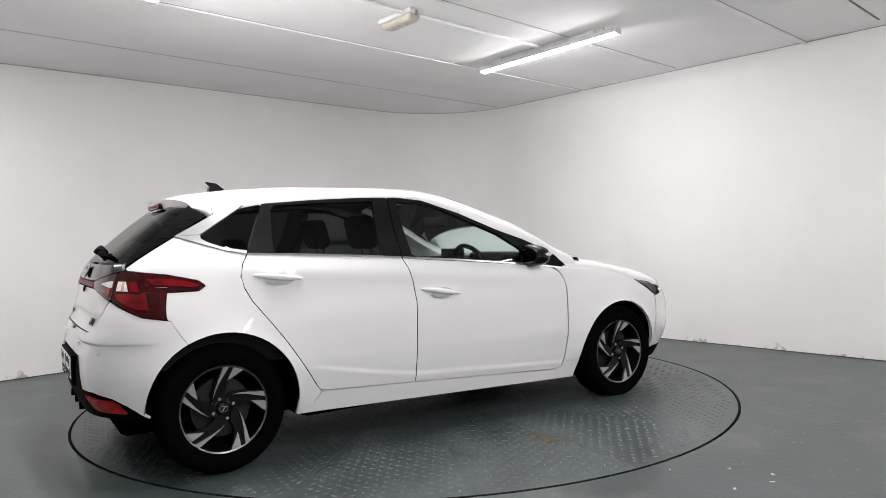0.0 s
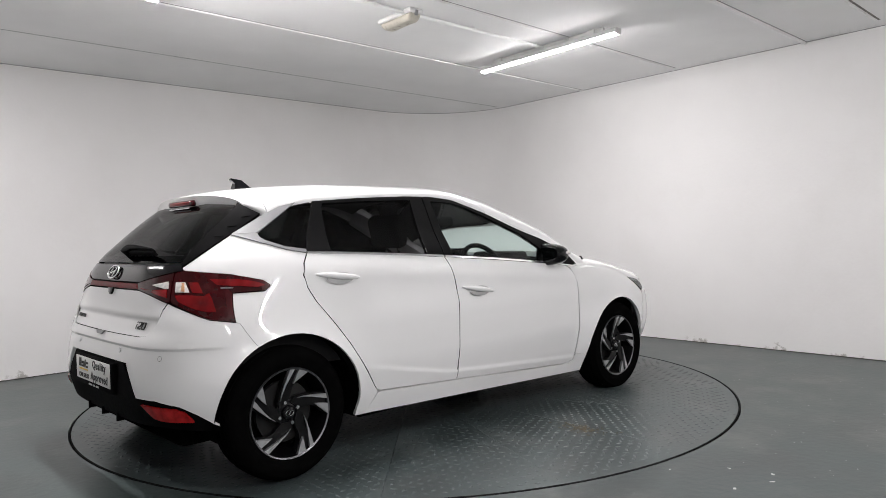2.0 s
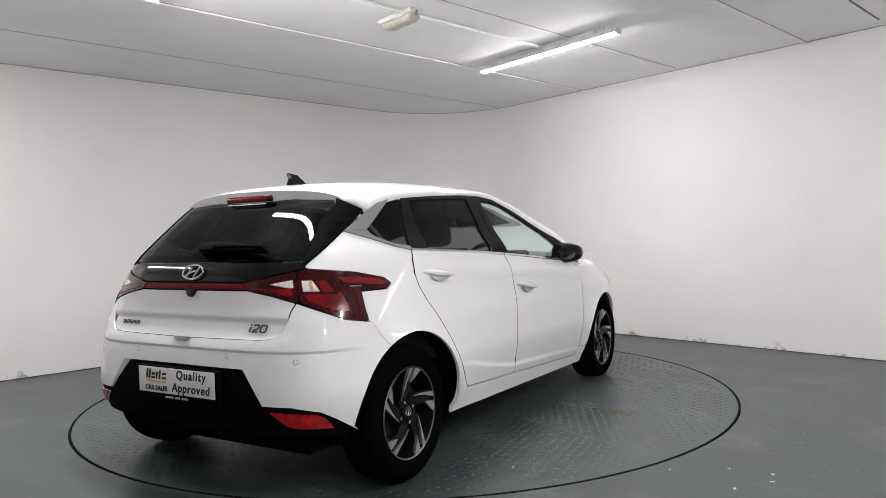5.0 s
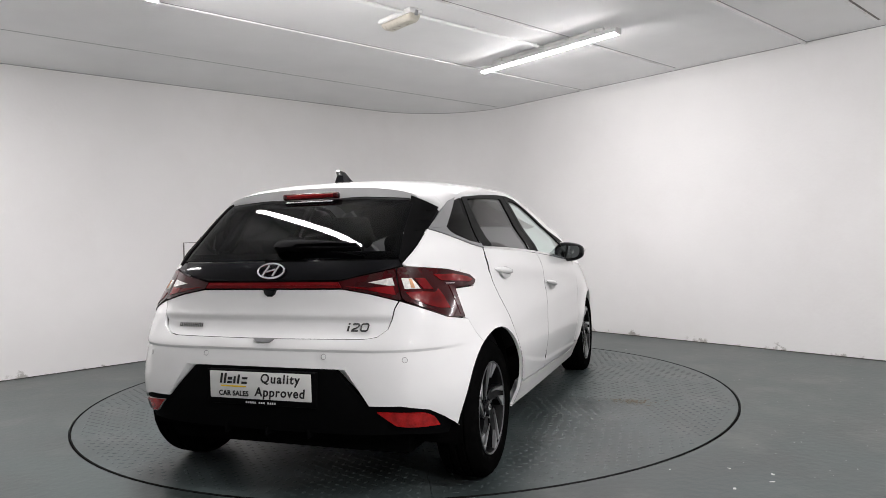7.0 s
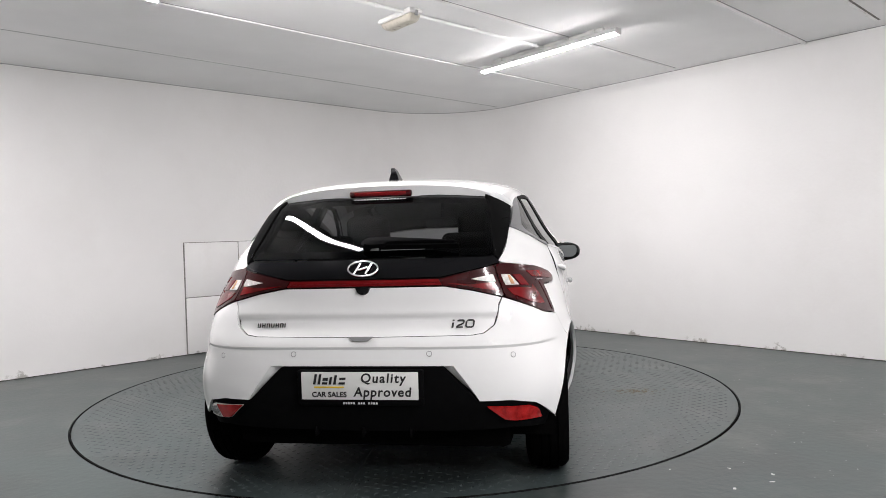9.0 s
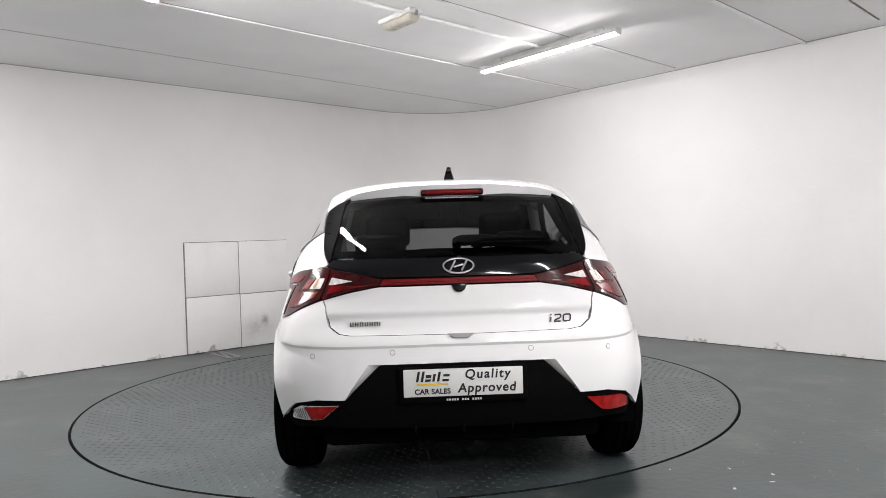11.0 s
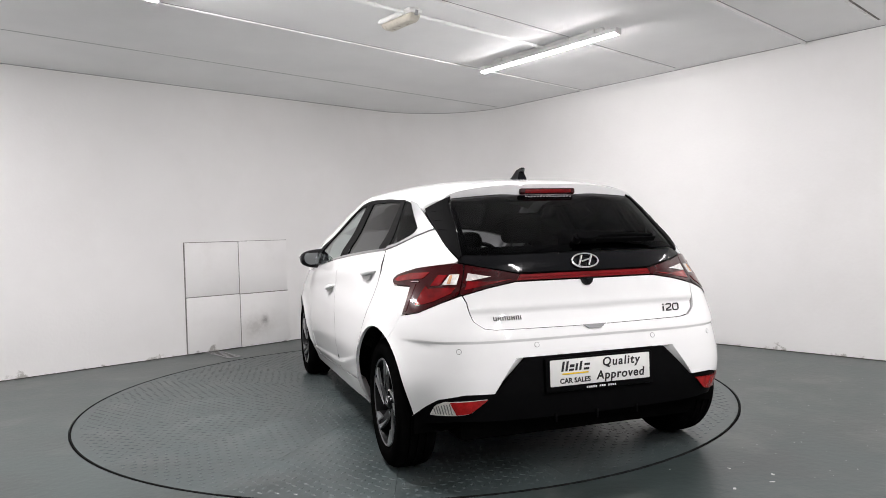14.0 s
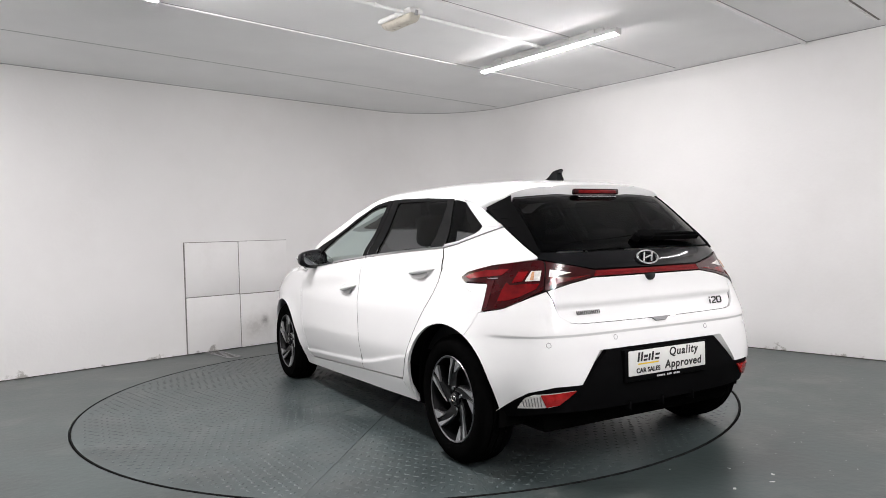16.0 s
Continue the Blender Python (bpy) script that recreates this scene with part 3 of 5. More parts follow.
def facet_shape(s, z):
    """Slopes from the bumper skin down to the plate recess."""
    so, si = 0.381 + (0.5625 - z) * 0.8, 0.334 + (0.5625 - z) * 1.136
    return -0.03 * min(1.0, max(0.0, (so - abs(s)) / max(0.004, so - si)))


def build_tail():
    arc_rear = [s_of(x, z) for x, z in arch(*R_ARCH, 179, 118, 10)]
    # bumper with the notch for the plate
    half = [(0.0, 0.676), (0.456, 0.681), (0.511, 0.688), (0.562, 0.718), (0.609, 0.796), (0.644, 0.8245), (0.825, 0.7675), (0.873, 0.7525), (1.006, 0.7345), (1.026, 0.7315)]
    half += arc_rear[::-1] + [(0.905, 0.31), (0.816, 0.366), (0.751, 0.399), (0.628, 0.421), (0.494, 0.422), (0.381, 0.5632), (0.0, 0.5632)]
    panel("rear_bumper", mirror_s(half), on_s, M_PAINT, label="white rear bumper", cell=(0.03, 0.005), shape=bumper_shape, depth=0.02, rim=M_PAINT, gap=0.0005)
    both("bumper_facet", [(0.334, 0.5625), (0.381, 0.5625), (0.493, 0.4225)], on_s, M_PAINT, cell=(0.02, 0.02), shape=facet_shape, gap=0.0, depth=0.01)
    half = [(0.0, 0.561), (0.332, 0.561), (0.49, 0.42), (0.628, 0.419), (0.751, 0.397), (0.816, 0.364), (0.905, 0.308), (0.9, 0.272), (0.66, 0.3), (0.42, 0.296), (0.0, 0.29)]
    panel("rear_valance", mirror_s(half), on_s, M_TRIM, label="black plastic rear valance", cell=(0.04, 0.03), proud=-0.006, depth=0.03, gap=0.0)
    # diffuser under it
    half = [(0.0, 0.292), (0.42, 0.298), (0.6, 0.3), (0.56, 0.245), (0.0, 0.235)]
    panel("diffuser", mirror_s(half), on_s, M_UNDER, cell=(0.05, 0.03), proud=-0.08, depth=0.02)
    for s0 in (-0.2, 0.0, 0.2):
        bm = bmesh.new()
        box(bm, -0.545, -0.42, s0 - 0.005, s0 + 0.005, 0.272, 0.31, 0.003)
        part("diffuser_fin", bm, M_TRIM, car)
    # tailgate
    half = [(0.0, 0.875), (0.40, 0.875), (0.522, 0.854), (0.638, 0.825), (0.605, 0.797), (0.558, 0.72), (0.508, 0.691), (0.456, 0.684), (0.0, 0.679)]
    # The black rim puts the shade of the shut line into the colour.
    gate = panel("tailgate", mirror_s(half), on_s, M_PAINT, label="white tailgate", cell=(0.04, 0.008), shape=gate_shape, rim=M_BLACK_GAP, gap=0.0005)
    half = [(0.0, 0.993), (0.69, 0.993), (0.702, 0.974), (0.715, 0.966), (0.601, 0.944), (0.413, 0.913), (0.0, 0.911)]
    panel("gloss_band", mirror_s(half), on_s, M_GLOSS, gate, "gloss black band", cell=(0.04, 0.03))
    half = [(0.0, 1.28), (0.4, 1.276), (0.72, 1.262), (0.742, 1.24), (0.715, 1.12), (0.687, 0.997), (0.0, 0.997)]
    rg = panel("rear_window", mirror_s(half), on_s, G_REAR, gate, "dark tinted rear window", cell=(0.05, 0.04), depth=0.004, rim=M_GLOSS)
    rg.visible_shadow = False
    edge = [(0.0, 1.275), (0.4, 1.27), (0.71, 1.257), (0.735, 1.238), (0.71, 1.12), (0.68, 1.003), (0.0, 1.003)]
    ring = mirror_s(edge)
    # printed black border of the glass, a closed band under the pane
    bm = bmesh.new()
    inner = inset(ring, 0.03)
    vo = [bm.verts.new(on_s(*p) + Vector((0.008, 0, -0.006))) for p in ring]
    vi = [bm.verts.new(on_s(*p) + Vector((0.008, 0, -0.006))) for p in inner]
    for i in range(len(ring)):
        j = (i + 1) % len(ring)
        bm.faces.new((vo[i], vo[j], vi[j], vi[i]))
    part("window_border", bm, M_GLOSS, rg)
    fin = [(0.702, 0.978), (0.689, 0.99), (0.689, 1.0), (0.717, 1.12), (0.745, 1.24), (0.722, 1.27), (0.95, 1.213), (0.85, 1.115)]
    fins = both("pillar_fin", fin, on_s, M_FIN, "gloss black pillar fin", cell=(0.04, 0.03), proud=0.006, depth=0.02)
    for f, ob in zip((1, -1), fins):
        for s0, z0 in ((0.85, 1.195), (0.81, 1.15), (0.775, 1.105)):
            bm = bmesh.new()
            a, b = on_s(f * s0, z0), on_s(f * (s0 + 0.055), z0 + 0.004)
            out = Vector((-0.009, -f * 0.004, 0.005))
            rod(bm, a + out * 0.85, b + out * 0.85, 0.0014, 6)
            part("slat", bm, M_TRIM, ob)




def build_lamps():
    outer = rounded([(0.682, 0.956), (0.72, 0.961), (0.917, 0.941), (1.067, 0.909), (1.117, 0.884), (1.102, 0.864), (0.952, 0.862), (1.007, 0.738), (0.873, 0.755), (0.825, 0.77), (0.66, 0.829)], 0.012, 2)
    inner = [(0.413, 0.909), (0.601, 0.94), (0.676, 0.954), (0.655, 0.83), (0.638, 0.829), (0.522, 0.858), (0.40, 0.879), (0.40, 0.909)]
    for f in (False, True):
        lamp = panel("tail_lamp", outer, on_s, M_RED_DARK, label="red wrap-around tail lamp", cell=(0.03, 0.02), proud=0.004, depth=0.02, gap=0.0005, flip=f)
        on_lamp = dict(cell=(0.03, 0.02), proud=0.0065, depth=0.004, flip=f)
        panel("brake_lens", rounded([(0.83, 0.924), (0.95, 0.92), (1.04, 0.904), (1.092, 0.887), (1.06, 0.876), (0.96, 0.886), (0.87, 0.893)], 0.01, 3), on_s, M_RED, lamp, "bright red lens", **on_lamp)
        panel("lower_lens", rounded([(0.682, 0.86), (0.77, 0.858), (0.828, 0.853), (0.846, 0.868), (0.868, 0.84), (0.905, 0.782), (0.84, 0.786), (0.78, 0.8), (0.7, 0.831)], 0.006, 2), on_s, M_RED, lamp, "bright red lens", **on_lamp)
        panel("indicator_lens", [(0.686, 0.868), (0.688, 0.915), (0.735, 0.914), (0.762, 0.866)], on_s, M_CLEAR_LENS, lamp, "clear indicator lens", **on_lamp)
        panel("amber_reflector", [(0.716, 0.871), (0.718, 0.911), (0.732, 0.91), (0.738, 0.87)], on_s, M_AMBER, lamp, "amber reflector", cell=(0.03, 0.02), proud=0.0085, depth=0.003, flip=f)
        panel("inner_lens", [(0.77, 0.865), (0.744, 0.913), (0.792, 0.911), (0.824, 0.86)], on_s, M_RED, lamp, "bright red lens", **on_lamp)
        panel("fin_lens", rounded([(0.905, 0.877), (0.945, 0.869), (0.952, 0.855), (0.997, 0.75), (0.968, 0.752), (0.94, 0.81)], 0.006, 2), on_s, M_MAROON, lamp, "maroon side fin", **on_lamp)
        panel("chrome_edge", [(0.89, 0.8835), (0.945, 0.8815), (0.945, 0.8775), (0.89, 0.8795)], on_s, M_CHROME, lamp, "thin chrome edge", cell=(0.03, 0.02), proud=0.0085, depth=0.003, flip=f, gap=0.0)
        wing = panel("gate_lamp", inner, on_s, M_RED_DARK, label="red lamp on the tailgate", cell=(0.03, 0.02), proud=0.004, depth=0.02, gap=0.0005, flip=f)
        panel("reverse_lens", [(0.54, 0.901), (0.655, 0.919), (0.652, 0.884), (0.63, 0.883)], on_s, M_CLEAR_LENS, wing, "clear reversing lens", cell=(0.03, 0.02), proud=0.007, depth=0.004, flip=f)
        panel("red_lens", [(0.42, 0.888), (0.54, 0.882), (0.645, 0.885), (0.64, 0.845), (0.53, 0.866)], on_s, M_RED, wing, cell=(0.03, 0.02), proud=0.007, depth=0.004, flip=f)
        # lamps low in the valance
        fog = rounded([(0.52, 0.401), (0.729, 0.39), (0.775, 0.372), (0.808, 0.325), (0.66, 0.33), (0.61, 0.338)], 0.01, 2)
        low = panel("bumper_lamp", fog, on_s, M_REFLECTOR if not f else M_CLEAR_LENS, label="red bumper reflector" if not f else "clear and red bumper lamp", cell=(0.03, 0.02), proud=0.002, depth=0.02, flip=f)
        if f:
            for k in range(7):
                s0 = 0.69 + 0.013 * k
                panel("rib", [(s0, 0.336), (s0 + 0.004, 0.336), (s0 + 0.012, 0.384 - 0.003 * k), (s0 + 0.008, 0.384 - 0.003 * k)], on_s, M_DIM_LENS, low, cell=(0.03, 0.02), proud=0.004, depth=0.003, flip=f, gap=0.0)
            panel("red_lens", [(0.525, 0.4), (0.7, 0.391), (0.672, 0.332), (0.61, 0.34)], on_s, M_REFLECTOR, low, cell=(0.03, 0.02), proud=0.005, depth=0.005, flip=f)
    half = [(0.0, 0.908), (0.398, 0.908), (0.398, 0.88), (0.0, 0.88)]
    bar = panel("light_bar", mirror_s(half), on_s, M_RED_BAR, label="slim red light bar across the tailgate", cell=(0.05, 0.02), proud=0.004, depth=0.02)
    half = [(0.0, 0.899), (0.39, 0.899), (0.39, 0.89), (0.0, 0.89)]
    panel("glow_strip", mirror_s(half), on_s, M_RED_BAR, bar, cell=(0.05, 0.02), proud=0.008, depth=0.004)


def build_flanks():
    # quarter panel from lamp to rear door
    q = [(0.722, 0.9645), (0.706, 0.972), (0.71, 0.979), (0.853, 1.1145)]
    q += [s_of(x, z) for x, z in dense([(-0.135, 1.111), (-0.03, 1.071), (0.06, 1.039), (0.148, 1.021), (0.120, 0.975), (0.105, 0.919), (0.115, 0.863), (0.147, 0.799), (0.3, 0.59), (0.445, 0.363), (0.472, 0.328), (0.42, 0.24), (0.352, 0.236)])]
    q += [s_of(x, z) for x, z in arch(*R_ARCH, -8, 117.8, 18)]
    q += [(1.0268, 0.732), (1.009, 0.7365), (0.955, 0.8575), (1.102, 0.8592), (1.119, 0.883), (1.068, 0.9108), (0.917, 0.943)]
    both("quarter_panel", q, on_s, M_PAINT, cell=(0.03, 0.022), shape=rear_flank, rim=M_PAINT, gap=0.0)
    split = [(1.016, 0.302), (1.021, 0.534), (1.028, 0.736), (1.015, 0.837), (0.994, 0.914), (0.966, 0.97)]
    rear_door = [(0.152, 1.021), (0.122, 0.975), (0.107, 0.919), (0.117, 0.863), (0.149, 0.799), (0.302, 0.59), (0.447, 0.363), (0.462, 0.342), (0.488, 0.33)] + split + [(0.75, 0.987), (0.45, 1.006)]
    front_door = split[::-1] + [(1.5, 0.27), (2.03, 0.238), (2.075, 0.252), (2.093, 0.29), (2.106, 0.497), (2.103, 0.75), (2.085, 0.8), (2.048, 0.845), (1.998, 0.872), (1.83, 0.893), (1.35, 0.937)]
    # Rims of the white doors are black, standing for shade in the gaps.
    rd = both("rear_door", from_crease(rear_door), on_door, M_PAINT, "white rear door", cell=(0.05, 0.0085), shape=door_form, gap=0.0023, rim=M_BLACK_GAP)
    fd = both("front_door", from_crease(front_door), on_door, M_PAINT, "white front door", cell=(0.05, 0.0085), shape=door_form, gap=0.0023, rim=M_BLACK_GAP)
    # side-view shapes round the windows
    frame_r = [(0.157, 1.03), (0.279, 1.275), (0.56, 1.295), (0.843, 1.307), (0.985, 1.308), (0.966, 0.982), (0.852, 0.988), (0.893, 1.285), (0.6, 1.278), (0.335, 1.264), (0.318, 1.24), (0.283, 1.028)]
    frame_f = [(0.970, 0.98), (0.991, 1.308), (1.048, 1.308), (1.208, 1.291), (1.438, 1.213), (1.673, 1.110), (1.831, 1.051), (2.05, 0.944), (2.14, 0.866), (1.83, 0.906), (1.775, 0.912), (1.795, 0.98), (1.661, 1.086), (1.429, 1.189), (1.276, 1.251), (1.18, 1.272), (1.04, 1.28), (1.032, 0.972)]
    glass_r = [(0.285, 1.024), (0.318, 1.238), (0.335, 1.262), (0.6, 1.276), (0.891, 1.283), (0.85, 0.988)]
    glass_f = [(1.034, 0.972), (1.042, 1.278), (1.18, 1.27), (1.276, 1.249), (1.429, 1.187), (1.661, 1.084), (1.793, 0.98), (1.773, 0.91)]
    both("window_frame", frame_r, on_x, M_FRAME, "satin black window frame", parents=rd, cell=(0.05, 0.03), proud=-0.001, depth=0.02, gap=0.001)
    both("window_frame", frame_f, on_x, M_FRAME, "satin black window frame", parents=fd, cell=(0.05, 0.03), proud=-0.001, depth=0.02, gap=0.001)
    for pane in both("window_pane", glass_r, on_x, G_DARK, "dark tinted glass", parents=rd, cell=(0.06, 0.05), proud=-0.006, depth=0.004, gap=-0.004) + both("window_pane", glass_f, on_x, G_FRONT, "green-tinted clear glass", parents=fd, cell=(0.06, 0.05), proud=-0.006, depth=0.004, gap=-0.004):
        pane.visible_shadow = False
    quarter = [(-0.05, 1.118), (0.163, 1.251), (0.275, 1.274), (0.153, 1.038), (0.06, 1.05), (-0.022, 1.084)]
    for pane in both("quarter_window", rounded(quarter, 0.02, 3), on_x, G_DARK, "dark tinted quarter window", cell=(0.05, 0.04), proud=-0.004, depth=0.004, gap=0.0, rim=M_GLOSS):
        pane.visible_shadow = False
    upper = [(-0.145, 1.115), (-0.038, 1.12), (0.163, 1.25), (0.186, 1.264), (0.1, 1.243), (0.02, 1.207)]
    lower = [(-0.145, 1.114), (-0.09, 1.093), (-0.03, 1.071), (0.06, 1.039), (0.15, 1.021), (0.155, 1.037), (0.06, 1.052), (-0.018, 1.084), (-0.036, 1.1), (-0.038, 1.119)]
    both("pillar_trim", upper, on_x, M_SATIN, "satin silver pillar trim", cell=(0.04, 0.03), proud=0.007, depth=0.015, gap=0.0)
    both("pillar_trim", lower, on_x, M_SATIN, "satin silver pillar trim", cell=(0.04, 0.03), proud=0.007, depth=0.015, gap=0.0)
    strip_r = [(0.156, 1.027), (0.45, 1.012), (0.75, 0.993), (0.963, 0.978), (0.963, 0.968), (0.75, 0.983), (0.45, 1.002), (0.154, 1.018)]
    strip_f = [(0.972, 0.977), (1.35, 0.947), (1.83, 0.902), (2.13, 0.862), (2.12, 0.855), (1.83, 0.892), (1.35, 0.937), (0.972, 0.967)]
    both("chrome_strip", strip_r, on_x, M_CHROME, "chrome waist strip", parents=rd, cell=(0.06, 0.03), proud=0.005, depth=0.012, gap=0.0)
    both("chrome_strip", strip_f, on_x, M_CHROME, "chrome waist strip", parents=fd, cell=(0.06, 0.03), proud=0.005, depth=0.012, gap=0.0)
    # sill and front wing
    sill = [(0.352, 0.232), (0.42, 0.242), (0.476, 0.324), (1.015, 0.296), (1.5, 0.264), (2.03, 0.232), (2.085, 0.25), (2.097, 0.2895), (2.214, 0.276), (2.2, 0.165), (0.904, 0.21), (0.352, 0.226)]
    both("sill", sill, on_x, M_PAINT, cell=(0.06, 0.02), gap=0.0004, shape=lambda x, z: 0.003 * min(1.0, max(0.0, (x - 0.5) / 0.2)) + flare(x, z, R_ARCH) + flare(x, z, F_ARCH), depth=0.04)
    wing = [(2.097, 0.29), (2.1095, 0.497), (2.1065, 0.75), (2.088, 0.802), (2.051, 0.848), (2.02, 0.872), (2.14, 0.856), (2.25, 0.862), (2.45, 0.838), (2.62, 0.8), (2.76, 0.752), (2.88, 0.69), (2.99, 0.63), (2.985, 0.45), (2.95, 0.33)] + arch(*F_ARCH, 8, 178, 20)
    both("front_wing", wing, on_x, M_PAINT, cell=(0.04, 0.025), shape=lambda x, z: flare(x, z, F_ARCH), depth=0.02)
    # front end
    a = s_of(2.99, 0.5)[0]
    half = [(S_END, 0.66), (a + 0.25, 0.64), (s_of(2.995, 0.62)[0], 0.622), (s_of(2.99, 0.45)[0], 0.45), (s_of(2.955, 0.33)[0], 0.33), (s_of(2.94, 0.27)[0], 0.27), (S_END, 0.25)]
    both("front_bumper", half, on_s, M_PAINT, cell=(0.05, 0.04), depth=0.02, gap=0.001, shape=lambda s, z: flare(on_s(s, z).x, z, F_ARCH))
    half = [(S_END, 0.247), (s_of(2.94, 0.265)[0], 0.266), (s_of(2.94, 0.19)[0], 0.19), (S_END, 0.17)]
    both("front_lip", half, on_s, M_TRIM, "black plastic front lip", cell=(0.05, 0.04), depth=0.02, gap=0.0)
    head = [(s_of(2.765, 0.75)[0], 0.752), (s_of(2.95, 0.722)[0], 0.724), (4.34, 0.69), (4.34, 0.655), (s_of(3.0, 0.632)[0], 0.634), (s_of(2.9, 0.69)[0], 0.69)]
    both("headlamp", head, on_s, G_FRONT, "clear headlamp", cell=(0.04, 0.03), depth=0.02, gap=0.002, rim=M_GLOSS)
    both("headlamp_body", head, on_s, M_SATIN, cell=(0.06, 0.04), depth=0.02, gap=0.004, proud=-0.02)
    return rd, fd


RAIL = [(0.0, 1.195), (0.04, 1.211), (0.1, 1.24), (0.184, 1.264), (0.284, 1.278), (0.562, 1.298), (0.843, 1.310), (1.048, 1.311), (1.208, 1.294), (1.438, 1.216), (1.673, 1.113), (1.831, 1.054), (2.05, 0.945), (2.2, 0.875)]
CROWN = [(0.0, 1.35), (0.04, 1.355), (0.15, 1.368), (0.3, 1.38), (0.55, 1.392), (0.9, 1.392), (1.25, 1.388), (1.477, 1.358), (1.67, 1.297), (1.863, 1.212), (2.065, 1.1), (2.283, 1.0), (2.47, 0.93)]


def loft(xs, vs, edge, height, power=2.5, drop=0.0):
    """A crowned sheet between two rails; edge(x) gives (half width, height), height(x) the crown."""
    bm = bmesh.new()
    rows = []
    for x in xs:
        yf, zf = edge(x)
        zc = height(x)
        rows.append([bm.verts.new((x, v * yf, zf + (zc - zf) * math.sqrt(max(0.0, 1 - abs(v) ** power)) - drop)) for v in vs])
    for p, q in zip(rows, rows[1:]):
        for i in range(len(vs) - 1):
            bm.faces.new((p[i], q[i], q[i + 1], p[i + 1]))
    bmesh.ops.recalc_face_normals(bm, faces=bm.faces[:])
    if sum(f.normal.z for f in bm.faces) < 0:
        bmesh.ops.reverse_faces(bm, faces=bm.faces[:])
    return bm


def thicken(bm, d):
    """Gives a sheet a thickness downwards."""
    g = bmesh.ops.duplicate(bm, geom=bm.verts[:] + bm.edges[:] + bm.faces[:])
    dup = {a: b for a, b in g["vert_map"].items()}
    border = [e for e in bm.edges if e.is_boundary and e.verts[0] in dup and e.verts[1] in dup and e in g["edge_map"]]
    low = [f for f in g["geom"] if isinstance(f, bmesh.types.BMFace)]
    lows = {v for f in low for v in f.verts}
    for v in lows:
        v.co.z -= d
    bmesh.ops.reverse_faces(bm, faces=low)
    for e in border:
        a, b = e.verts
        if a in lows or b in lows:
            continue
        try:
            bm.faces.new((a, b, dup[b], dup[a]))
        except ValueError:
            pass
    bmesh.ops.recalc_face_normals(bm, faces=bm.faces[:])
    return bm


def spread(a, b, n):
    return [a + (b - a) * i / n for i in range(n + 1)]


V_ALL = [math.sin(radians(a)) for a in range(-90, 91, 6)]


def side_rail(x):
    z = curve(x, RAIL)
    return -on_x(x, z).y, z


